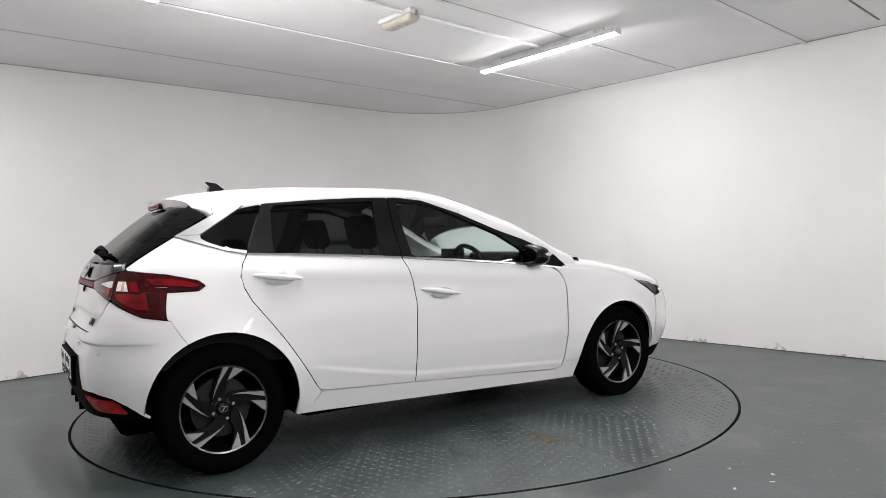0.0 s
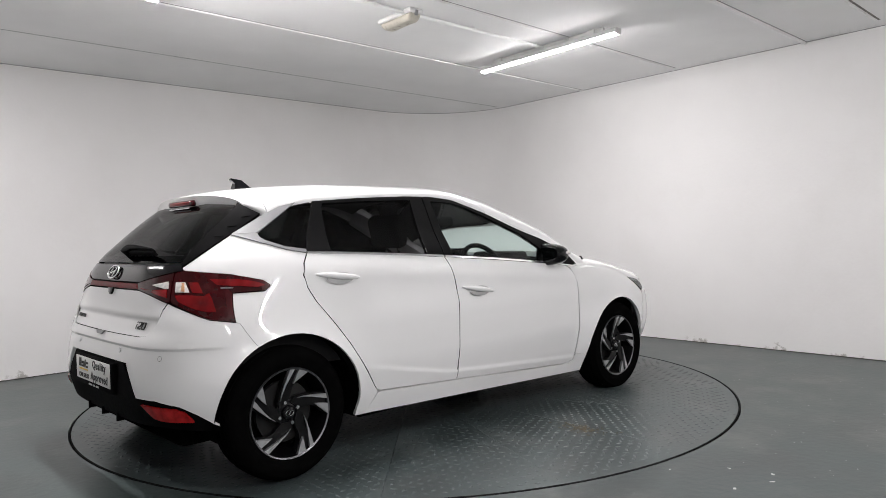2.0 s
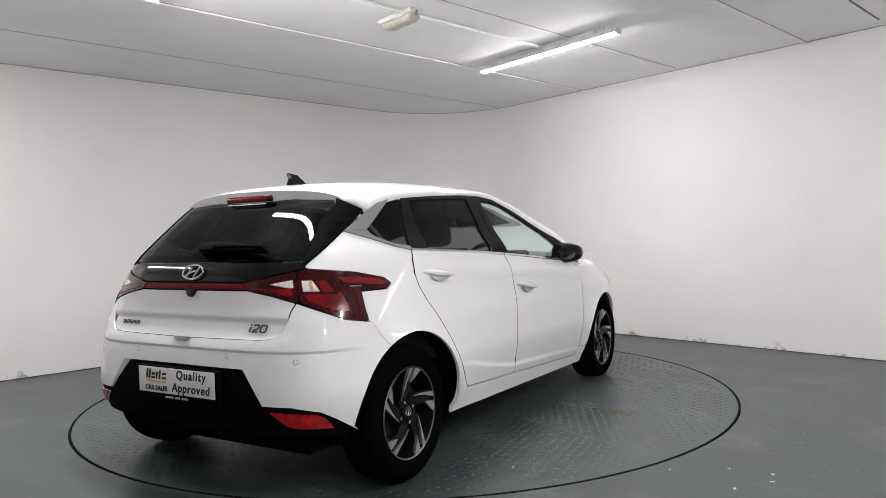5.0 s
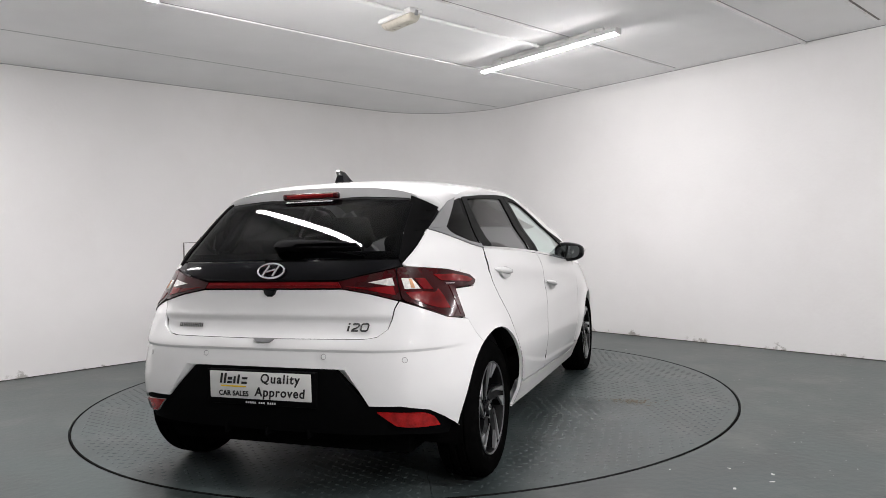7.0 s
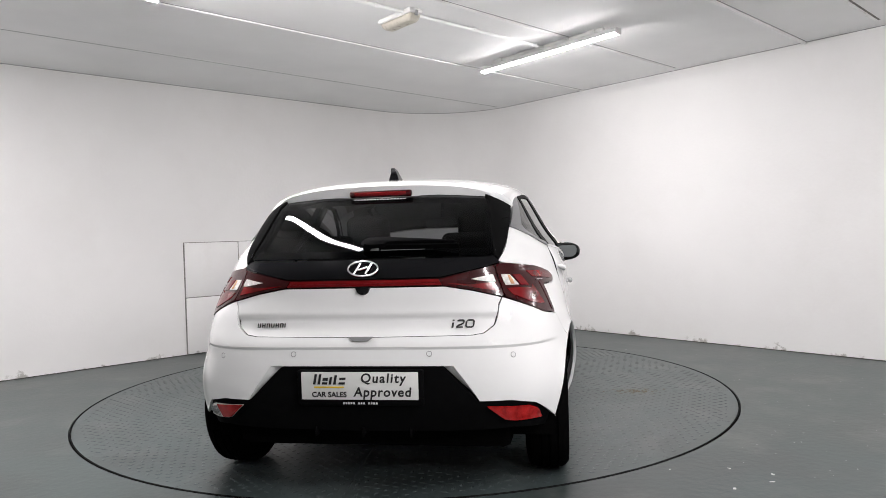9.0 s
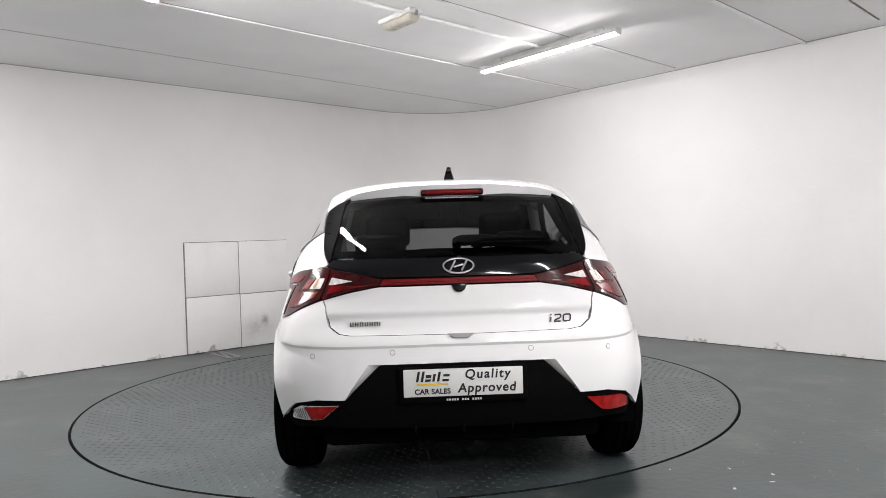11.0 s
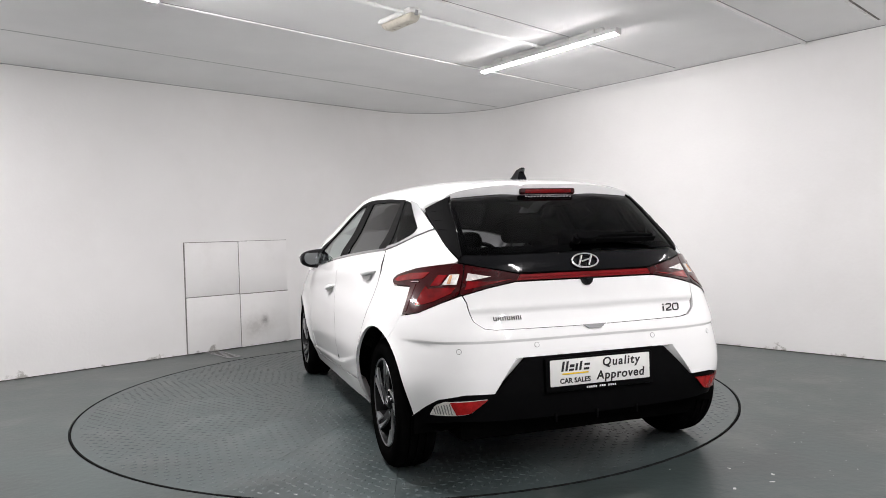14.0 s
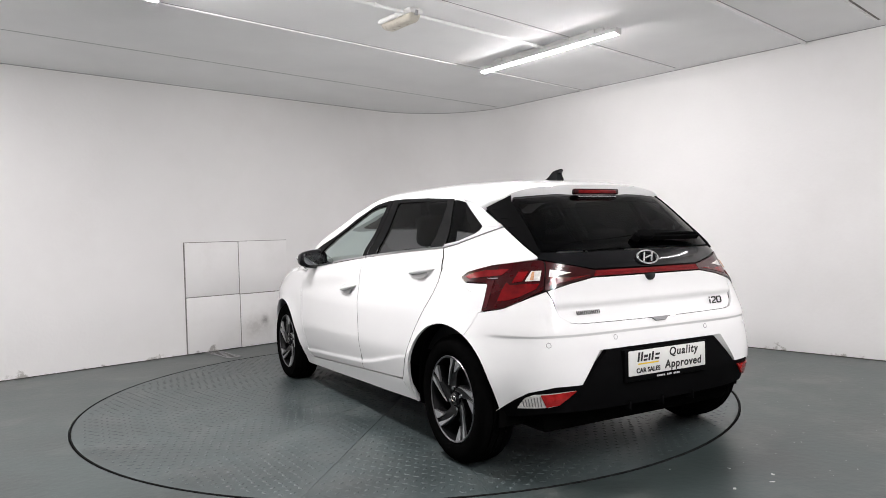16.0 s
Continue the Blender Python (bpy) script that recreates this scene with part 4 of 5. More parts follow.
def build_top():
    roof = part("roof", thicken(loft(spread(0.038, 1.44, 44), V_ALL, side_rail, lambda x: curve(x, CROWN)), 0.012), M_PAINT, car, "white roof")
    for sgn in (-1, 1):
        vs = [sgn * v for v in spread(0.86, 1.0, 6)]
        part("front_pillar", thicken(loft(spread(1.444, 2.22, 20), vs, side_rail, lambda x: curve(x, CROWN)), 0.03), M_PAINT, car)
    ws = part("windscreen", loft(spread(1.446, 2.4, 20), spread(-0.856, 0.856, 20), side_rail, lambda x: curve(x, CROWN), drop=0.004), G_FRONT, car, "clear windscreen")
    ws.visible_shadow = False
    # spoiler over the rear window
    bm = bmesh.new()
    tops, lows = [], []
    ya, za = side_rail(0.034)
    ca = curve(0.034, CROWN)
    for k in range(9):
        t = k / 8
        yf, zf, zc = ya + (0.512 - ya) * t, za + (1.258 - za) * t ** 0.7, ca + (1.322 - ca) * t ** 1.3
        top, low = [], []
        for v in V_ALL:
            x = 0.034 - t * (0.154 - 0.075 * v * v)
            zt = zf + (zc - zf) * math.sqrt(max(0.0, 1 - abs(v) ** 2.6))
            zb = (1 - t) * (zt - 0.03) + t * (1.268 - 0.024 * v * v)
            top.append(bm.verts.new((x, v * yf, zt)))
            low.append(bm.verts.new((x + 0.012 * t, v * yf * 0.995, min(zb, zt - 0.004))))
        tops.append(top), lows.append(low)
    for k in range(8):
        for i in range(len(V_ALL) - 1):
            bm.faces.new((tops[k][i], tops[k][i + 1], tops[k + 1][i + 1], tops[k + 1][i]))
            bm.faces.new((lows[k][i], lows[k + 1][i], lows[k + 1][i + 1], lows[k][i + 1]))
        bm.faces.new((tops[k][0], tops[k + 1][0], lows[k + 1][0], lows[k][0]))
        bm.faces.new((tops[k][-1], lows[k][-1], lows[k + 1][-1], tops[k + 1][-1]))
    for i in range(len(V_ALL) - 1):
        bm.faces.new((tops[8][i], tops[8][i + 1], lows[8][i + 1], lows[8][i]))
        bm.faces.new((tops[0][i], lows[0][i], lows[0][i + 1], tops[0][i + 1]))
    bmesh.ops.recalc_face_normals(bm, faces=bm.faces[:])
    sp = part("roof_spoiler", bm, M_PAINT, car, "white roof spoiler", smooth=50)
    bm = bmesh.new()
    box(bm, -0.128, -0.08, -0.148, 0.148, 1.272, 1.302, 0.01, 3)
    part("brake_lamp", bm, M_RED_DARK, sp, "slim red high brake lamp")
    bm = bmesh.new()
    box(bm, -0.1295, -0.1, -0.125, 0.125, 1.278, 1.296, 0.005, 2)
    part("lens", bm, M_RED_BAR, sp)
    # headliner and bonnet
    part("headliner", loft(spread(0.05, 1.42, 20), spread(-0.9, 0.9, 14), side_rail, lambda x: curve(x, CROWN), drop=0.035), M_HEADLINER, car)

    def hood_edge(x):
        z = curve(x, [(2.1, 0.868), (2.25, 0.866), (2.45, 0.842), (2.62, 0.804), (2.76, 0.757), (2.95, 0.728), (3.2, 0.69), (3.34, 0.64)])
        return max(0.3, -on_x(x, z).y), z
    bm = thicken(loft(spread(2.1, 3.34, 26), V_ALL, hood_edge, lambda x: curve(x, [(2.1, 0.95), (2.4, 0.925), (2.7, 0.885), (3.0, 0.825), (3.2, 0.765), (3.34, 0.68)]), power=3.5), 0.02)
    part("bonnet", bm, M_PAINT, car, "white bonnet")
    # aerial on the roof
    bm = bmesh.new()
    prof = [(0.165, 0.0), (0.30, 0.0), (0.27, 0.014), (0.235, 0.03), (0.205, 0.062), (0.162, 0.07), (0.158, 0.063), (0.174, 0.045)]
    t = bmesh.new()
    prism(t, prof, -0.5, 0.5)
    for v in t.verts:
        w = 0.03 * (1 - v.co.y / 0.085) + 0.004
        v.co = Vector((0.15 + (v.co.x - 0.16) * 1.35, v.co.z * 2 * w * 0.9, v.co.y * 1.1))
    merge(bm, t, Matrix.Translation((0.01, 0, 1.354)))
    bmesh.ops.recalc_face_normals(bm, faces=bm.faces[:])
    part("shark_fin_aerial", bm, M_GLOSS, car, "black shark-fin aerial", smooth=50)


def build_under():
    bm = bmesh.new()
    box(bm, -0.42, 3.2, -0.6, 0.6, 0.19, 0.62, 0.04)
    part("underbody", bm, M_UNDER, car)
    bm = bmesh.new()
    box(bm, 0.4, 2.2, -0.78, 0.78, 0.19, 0.32, 0.03)
    part("floor_pan", bm, M_UNDER, car)
    # dark lining behind doors and tail, open at the top
    bm = bmesh.new()
    zs = [0.32, 0.5, 0.68, 0.84]
    ss = spread(0.0, s_of(2.3, 0.84)[0], 50)
    for sg in (1, -1):
        rows = []
        for z in zs:
            pts = []
            for s in ss:
                p = on_s(s, z)
                pts.append(bm.verts.new((p.x + 0.09 * max(0.0, 1 - s / 0.8), sg * p.y * 0.9, z + (0.0 if z < 0.8 else 0.08))))
            rows.append(pts)
        for p, q in zip(rows[1:], rows[2:]):
            for i in range(len(ss) - 1):
                bm.faces.new((p[i], p[i + 1], q[i + 1], q[i]))
    part("cabin_lining", bm, M_CABIN, car)
    for cx, cz, r in (R_ARCH, F_ARCH):
        for sg in (1, -1):
            bm = bmesh.new()
            vs = []
            for i in range(25):
                w = radians(-15 + 210 * i / 24)
                vs.append([bm.verts.new((cx + r * 1.01 * math.cos(w), sg * y, cz + r * 1.01 * math.sin(w))) for y in ((0.775 if cx < 1 else 0.69) if math.cos(w) * (1 if cx < 1 else -1) < 0 else 0.815, 0.55)])
            for p, q in zip(vs, vs[1:]):
                bm.faces.new((p[0], q[0], q[1], p[1]))
            part("arch_liner", bm, M_UNDER, car)


build_tail()
build_lamps()
rear_doors, front_doors = build_flanks()
build_top()
build_under()


M_RIM_LIP = material("dull_alloy_lip", (0.16, 0.16, 0.17), 0.35, metal=0.9, var=0.08, scale=50)
M_DISC = material("dull_steel_disc", (0.008, 0.008, 0.008), 0.55, metal=0.2, var=0.1, scale=30)


# ================= car: wheels =================
def build_wheel(x, z, r, flip, name):
    th = new("wheel")
    th.parent = car
    side = 0.74 if x < 1 else 0.78
    th.matrix_basis = pose(x, side if flip else -side, z, 0, 0, 180 if flip else 0)
    tagged(th, label="black and silver five-spoke alloy wheel")
    bm = bmesh.new()
    lathe(bm, [(0.202, -0.075), (0.215, -0.088), (0.245, -0.095), (0.275, -0.092), (r - 0.022, -0.086), (r - 0.012, -0.078), (r - 0.005, -0.066), (r - 0.002, -0.05), (r - 0.009, -0.048), (r - 0.009, -0.041), (r - 0.001, -0.039), (r, -0.014), (r - 0.008, -0.012), (r - 0.008, -0.004), (r, -0.002), (r, 0.022), (r - 0.008, 0.024), (r - 0.008, 0.032), (r - 0.001, 0.034), (r - 0.005, 0.066), (r - 0.012, 0.078), (r - 0.022, 0.086), (0.24, 0.095), (0.2, 0.08)], 72)
    for v in bm.verts:
        v.co.z = max(v.co.z, 0.001 - z)
    part("tyre", bm, M_RUBBER, th, "black rubber tyre", smooth=35)
    bm = bmesh.new()
    lathe(bm, [(0.207, -0.082), (0.203, -0.086), (0.196, -0.082), (0.19, -0.06), (0.18, 0.03), (0.19, 0.07)], 72)
    part("rim", bm, M_RIM_DARK, th, "dark alloy rim")
    bm = bmesh.new()
    lathe(bm, [(0.2065, -0.083), (0.2035, -0.0875), (0.197, -0.084)], 72)
    part("rim_edge", bm, M_RIM_LIP, th, "machined silver rim edge")
    bm = bmesh.new()
    lathe(bm, [(0.0, -0.02), (0.14, -0.02), (0.14, 0.0), (0.0, 0.0)], 40)
    part("brake_disc", bm, M_DISC, th, "steel brake disc")
    bm = bmesh.new()
    lathe(bm, [(0.0, 0.03), (0.19, 0.03)], 40)
    part("wheel_back", bm, M_UNDER, th)

    def pol(rad, deg, y):
        a = radians(deg)
        return Vector((rad * math.cos(a), y, rad * math.sin(a)))

    def plate(bm, pts, y0, y1):
        """A flat spoke piece from (radius, degrees) corners, front at y0."""
        fr = [bm.verts.new(pol(a, b, y0 + 0.018 * (1 - a / 0.2))) for a, b in pts]
        bk = [bm.verts.new(pol(a, b, y1)) for a, b in pts]
        n = len(pts)
        bm.faces.new(fr)
        for i in range(n):
            bm.faces.new((fr[i], fr[(i + 1) % n], bk[(i + 1) % n], bk[i]))
        bmesh.ops.recalc_face_normals(bm, faces=bm.faces[:])
    for k in range(5):
        w = 72 * k
        bm = bmesh.new()
        plate(bm, [(0.048, w + 150), (0.076, w + 133), (0.1, w + 117), (0.13, w + 104), (0.199, w + 91), (0.199, w + 76), (0.199, w + 60), (0.15, w + 72), (0.115, w + 79), (0.06, w + 84)], -0.072, -0.035)
        sp = part("spoke", bm, M_RIM_DARK, th, smooth=0)
        bm = bmesh.new()
        plate(bm, [(0.074, w + 129), (0.1, w + 113), (0.13, w + 101.5), (0.2, w + 89), (0.2, w + 81.5), (0.13, w + 96.5), (0.1, w + 109)], -0.084, -0.068)
        part("machined_blade", bm, M_RIM_CUT, sp, "machined silver blade", smooth=0)
        bm = bmesh.new()
        plate(bm, [(0.132, w + 81), (0.165, w + 78), (0.2, w + 75), (0.2, w + 68), (0.2, w + 61)], -0.084, -0.068)
        part("machined_tip", bm, M_RIM_CUT, sp, "machined silver tip", smooth=0)
    bm = bmesh.new()
    lathe(bm, [(0.0, -0.072), (0.025, -0.071), (0.031, -0.066), (0.033, -0.055), (0.06, -0.05), (0.062, -0.04)], 32)
    cap = part("hub_cap", bm, M_GLOSS, th, "black hub cap")
    bm = bmesh.new()
    for k in range(20):
        a, b = 2 * math.pi * k / 20, 2 * math.pi * (k + 1) / 20
        rod(bm, (0.02 * math.cos(a), -0.073, 0.013 * math.sin(a)), (0.02 * math.cos(b), -0.073, 0.013 * math.sin(b)), 0.0018, 5)
    rod(bm, (-0.006, -0.073, -0.009), (0.006, -0.073, 0.009), 0.002, 5)
    part("emblem", bm, M_CHROME, cap)
    for k in range(4):
        a = radians(90 * k + 20)
        bm = bmesh.new()
        rod(bm, (0.05 * math.cos(a), -0.066, 0.05 * math.sin(a)), (0.05 * math.cos(a), -0.045, 0.05 * math.sin(a)), 0.0085, 6)
        part("wheel_nut", bm, M_CHROME, th, "bright wheel nut")


for wx, wz, wr in ((0.0, 0.305, 0.304), (2.567, 0.288, 0.301)):
    for flip in (False, True):
        build_wheel(wx, wz, wr, flip, "wheel")


# ================= car: fittings =================
# Grey that puts the shade of a white handle recess into the colour.
M_CUP_SHADE = material("grey_cup_shade", (0.42, 0.42, 0.42), 0.5, var=0.05, scale=20)


def handle(x0, x1, z0, z1, flip, door):
    """A body-coloured pull handle, with a flat grey disc painted as shade behind it."""
    n = 16
    bm = bmesh.new()
    rings = []
    for i in range(n + 1):
        t = i / n
        x, z = x0 + (x1 - x0) * t, z0 + (z1 - z0) * t
        w = math.sin(math.pi * min(1, max(0.0, 0.03 + 0.94 * t))) ** 0.6
        c = on_x(x, z)
        ring = []
        for k in range(8):
            a = 2 * math.pi * k / 8
            ring.append(bm.verts.new((x, (c.y - 0.018 * w - 0.014 * w * math.cos(a)) * (-1 if flip else 1), z + 0.016 * w * math.sin(a))))
        rings.append(ring)
    for p, q in zip(rings, rings[1:]):
        for k in range(8):
            bm.faces.new((p[k], p[(k + 1) % 8], q[(k + 1) % 8], q[k]))
    bm.faces.new(rings[0]), bm.faces.new(rings[-1])
    bmesh.ops.recalc_face_normals(bm, faces=bm.faces[:])
    h = part("door_handle", bm, M_PAINT, door, "white door handle", smooth=60)
    bm = bmesh.new()
    mx, mz = x0 + (x1 - x0) * 0.52, z0 + (z1 - z0) * 0.52 - 0.009
    vs = []
    for k in range(20):
        a = 2 * math.pi * k / 20
        p = on_x(mx + 0.074 * math.cos(a), mz + 0.028 * math.sin(a))
        vs.append(bm.verts.new((p.x, (p.y - 0.012) * (-1 if flip else 1), p.z)))
    bm.faces.new(vs)
    part("cup_shade", bm, M_CUP_SHADE, door, "flat grey disc standing for shade in the handle recess")


for f in (0, 1):
    handle(0.165, 0.40, 0.92, 0.894, bool(f), rear_doors[f])
    handle(1.06, 1.31, 0.80, 0.762, bool(f), front_doors[f])


def door_mirror(flip, door):
    g = -1 if flip else 1
    bm = bmesh.new()
    t = bmesh.new()
    bmesh.ops.create_uvsphere(t, u_segments=20, v_segments=12, radius=1)
    for v in t.verts:
        x, y, z = v.co
        # blunt towards the rear, tapered forwards
        sx = 0.055 if x < 0 else 0.08
        x2 = math.copysign(abs(x) ** (0.35 if x < 0 else 0.9), x)
        y, z = math.copysign(abs(y) ** 0.75, y), math.copysign(abs(z) ** 0.7, z)
        v.co = Vector((1.85 + x2 * sx, g * (-0.875 - y * 0.102), 0.946 + z * (0.066 - 0.012 * y)))
    merge(bm, t)
    bmesh.ops.recalc_face_normals(bm, faces=bm.faces[:])
    mir = part("door_mirror", bm, M_GLOSS, door, "black door mirror", smooth=60)
    bm = bmesh.new()
    out = [(-0.068, -0.046), (0.045, -0.047), (0.072, -0.02), (0.074, 0.022), (0.06, 0.044), (-0.045, 0.046), (-0.07, 0.015)]
    vs = [bm.verts.new((1.791 + a * 0.06, g * (-0.878 - a * 1.0), 0.948 + b * 0.9)) for a, b in rounded(out, 0.02, 3)]
    bm.faces.new(vs)
    part("mirror_glass", bm, material("mirror_glass", (0.14, 0.15, 0.155), 0.02, metal=1.0, var=0), mir, "silver mirror glass")
    bm = bmesh.new()
    rod(bm, (1.86, g * -0.76, 0.905), (1.86, g * -0.86, 0.915), 0.026, 10)
    part("mirror_arm", bm, M_GLOSS, mir)
    bm = bmesh.new()
    t = bmesh.new()
    bmesh.ops.create_uvsphere(t, u_segments=14, v_segments=8, radius=1)
    bmesh.ops.transform(t, matrix=Matrix.Translation((1.88, g * -0.96, 0.955)) @ Matrix.Diagonal((0.04, 0.02, 0.012, 1)), verts=t.verts)
    merge(bm, t)
    part("side_indicator", bm, M_CLEAR_LENS, mir, "clear side indicator")


door_mirror(False, front_doors[0])
door_mirror(True, front_doors[1])


def letters(text, size, mat, m, parent, name="lettering", depth=0.0008, bold=0.0, shear=0.0, spacing=1.0):
    """Raised lettering as a mesh."""
    cu = bpy.data.curves.new("lettering", "FONT")
    cu.body, cu.size, cu.extrude, cu.offset, cu.shear, cu.space_character = text, size, depth, bold, shear, spacing
    cu.align_x, cu.align_y = "CENTER", "CENTER"
    tmp = bpy.data.objects.new("lettering", cu)
    scene.collection.objects.link(tmp)
    me = bpy.data.meshes.new_from_object(tmp.evaluated_get(bpy.context.evaluated_depsgraph_get()))
    bpy.data.objects.remove(tmp)
    me.materials.clear()
    me.materials.append(mat)
    ob = new(name, me)
    ob.parent = parent
    ob.matrix_basis = m
    return ob


def bars(bm, spec, m):
    """Plain bars (x, y, width, height) lying in a plane."""
    for x, y, w, h in spec:
        box(bm, x, x + w, y, y + h, 0, 0.0015, m=m)


# faces the rear: x to the right as seen from behind, y up
def tail_plane(y, z, off=0.004, lean=None):
    p = on_s(0.0, z) if abs(y) < 0.02 else on_s(math.copysign(float(np.interp(abs(y), -row(z)[1][:130], SAMPLES[:130])), -y), z)
    dz = on_s(0, z + 0.03) - on_s(0, z - 0.03)
    up = dz.normalized() if lean is None else Vector((0, 0, 1))
    dy = 0.03
    a = on_s(float(np.interp(abs(y) + dy, -row(z)[1][:130], SAMPLES[:130])), z)
    b = on_s(float(np.interp(max(0.0, abs(y) - dy), -row(z)[1][:130], SAMPLES[:130])), z)
    rt = (a - b) if y <= 0 else Vector((b.x - a.x, a.y - b.y, 0))
    rt = Vector((rt.x, rt.y, 0)).normalized()
    if rt.y > 0:
        rt = -rt
    nr = rt.cross(up).normalized()
    up = nr.cross(rt)
    m = Matrix((rt, up, nr)).transposed().to_4x4()
    m.translation = p + nr * off
    return m


M_PALE = material("pale_grey_ink", (0.6, 0.6, 0.6), 0.5, var=0)


def build_rear_details():
    # number plate holder and plate
    pm = tail_plane(0.0, 0.488, 0.012, lean=0)
    bm = bmesh.new()
    box(bm, -0.262, 0.262, -0.082, 0.062, -0.03, 0.0, 0.006, m=pm)
    holder = part("plate_holder", bm, M_TRIM, car, "black plate holder")
    bm = bmesh.new()
    box(bm, -0.243, 0.243, -0.056, 0.056, 0.0, 0.004, 0.003, m=pm)
    plate = part("show_plate", bm, M_PLATE, car, "white show plate with black lettering")
    up = Matrix.Translation((0, 0, 0.0048))
    letters("Quality", 0.052, M_INK, pm @ up @ Matrix.Translation((0.098, 0.03, 0)), plate, bold=0.0011, shear=0.12, spacing=1.2)
    letters("Approved", 0.052, M_INK, pm @ up @ Matrix.Translation((0.095, -0.026, 0)), plate, bold=0.0011, shear=0.12, spacing=1.14)
    letters("CAR SALES", 0.029, M_INK, pm @ up @ Matrix.Translation((-0.126, -0.036, 0)), plate, bold=0.0009, spacing=1.05)
    bm = bmesh.new()
    lean = Matrix.Identity(4)
    lean[0][1] = 0.2
    bars(bm, [(-0.194, 0.006, 0.01, 0.042), (-0.175, 0.006, 0.01, 0.042), (-0.157, 0.006, 0.022, 0.009), (-0.157, 0.021, 0.022, 0.012), (-0.128, 0.006, 0.01, 0.03), (-0.109, 0.006, 0.01, 0.038), (-0.087, 0.006, 0.026, 0.009), (-0.087, 0.025, 0.026, 0.009)], pm @ up @ lean)
    part("maker_mark", bm, M_INK, plate)
    bm = bmesh.new()
    bars(bm, [(-0.188, -0.008, 0.125, 0.006)], pm @ up)
    part("underline", bm, M_YELLOW, plate, "yellow underline")
    bm = bmesh.new()
    bars(bm, [(-0.07 + 0.0105 * k, -0.075, 0.007, 0.008) for k in range(14) if k not in (5, 9)], pm)
    part("web_line", bm, M_PALE, holder)
    # emblem: oval ring with a slanted stroke pair
    em = tail_plane(0.0, 0.952, 0.008)
    bm = bmesh.new()
    t = bmesh.new()
    for k in range(40):
        a, b = 2 * math.pi * k / 40, 2 * math.pi * (k + 1) / 40
        rod(t, (0.064 * math.cos(a), 0.033 * math.sin(a), 0), (0.064 * math.cos(b), 0.033 * math.sin(b), 0), 0.0048, 8)
    for xa, xb in ((-0.037, -0.012), (0.012, 0.037)):
        rod(t, (xa, -0.024, 0), (xb, 0.024, 0), 0.0055, 8)
    rod(t, (-0.02, -0.006, 0), (0.02, 0.006, 0), 0.005, 8)
    merge(bm, t, em)
    part("emblem", bm, M_CHROME, car, "chrome oval emblem")
    # maker and model badges as plain strokes
    lean = Matrix.Identity(4)
    lean[0][1] = 0.18
    hm = tail_plane(0.392, 0.728, -0.008)
    bm = bmesh.new()
    x = -0.068
    for k in range(7):
        bars(bm, [(x, -0.009, 0.0045, 0.018)] + ([(x + 0.0105, -0.009, 0.0045, 0.018)] if k != 6 else []), hm)
        bars(bm, [(x + 0.0035, (-0.009, -0.002, 0.005)[k % 3], 0.008, 0.004)] if k != 6 else [], hm)
        x += 0.0203
    part("maker_badge", bm, M_BADGE, car, "dark chrome badge strokes")
    bmod = tail_plane(-0.425, 0.728, -0.008) @ lean
    bm = bmesh.new()
    bars(bm, [(-0.05, -0.017, 0.008, 0.022), (-0.05, 0.011, 0.008, 0.006)], bmod)
    for path in ([(-0.029, 0.011), (-0.026, 0.0145), (-0.006, 0.0145), (-0.003, 0.011), (-0.003, 0.004), (-0.008, -0.001), (-0.026, -0.008), (-0.03, -0.0145), (-0.003, -0.0145)], [(0.013, 0.0145), (0.034, 0.0145), (0.0385, 0.009), (0.0385, -0.009), (0.034, -0.0145), (0.013, -0.0145), (0.0085, -0.009), (0.0085, 0.009), (0.013, 0.0145)]):
        for (xa, ya), (xb, yb) in zip(path, path[1:]):
            t = bmesh.new()
            rod(t, (xa, ya, 0.001), (xb, yb, 0.001), 0.0032, 8)
            merge(bm, t, bmod)
    part("model_badge", bm, M_BADGE, car, "dark chrome badge strokes")
    # reversing camera, release handle, parking sensors
    bm = bmesh.new()
    prism(bm, [(-0.034, 0.012), (0.034, 0.012), (0.024, -0.012), (0.01, -0.022), (-0.01, -0.022), (-0.024, -0.012)], -0.01, 0.01, m=tail_plane(0.0, 0.868, 0.0), bevel=0.004)
    part("reversing_camera", bm, M_GLOSS, car, "small black reversing camera")
    bm = bmesh.new()
    t = bmesh.new()
    prism(t, [(-0.055, 0.01), (0.055, 0.01), (0.03, -0.008), (-0.03, -0.008)], -0.004, 0.003)
    merge(bm, t, tail_plane(0.0, 0.668, 0.006))
    part("tailgate_pull", bm, M_SATIN, car, "grey tailgate pull recess")
    for y, z in ((0.62, 0.6), (0.285, 0.612), (-0.285, 0.612), (-0.62, 0.6)):
        m = tail_plane(y, z, -0.0045)
        bm = bmesh.new()
        t = bmesh.new()
        lathe(t, [(0.0, 0.002), (0.009, 0.002), (0.0095, -0.004)], 20, "Z")
        merge(bm, t, m)
        sen = part("parking_sensor", bm, M_PAINT, car)
        bm = bmesh.new()
        t = bmesh.new()
        lathe(t, [(0.0095, 0.001), (0.0115, 0.001)], 20, "Z")
        merge(bm, t, m)
        part("sensor_ring", bm, M_SATIN, sen)
    # wiper
    bm = bmesh.new()
    prof = [(-0.005, -0.02), (0.03, -0.027), (0.085, -0.022), (0.1, -0.008), (0.25, -0.006), (0.385, -0.014), (0.385, -0.006), (0.24, 0.009), (0.1, 0.022), (0.02, 0.022), (-0.005, 0.012)]
    t = bmesh.new()
    prism(t, prof, -0.006, 0.016, bevel=0.004)
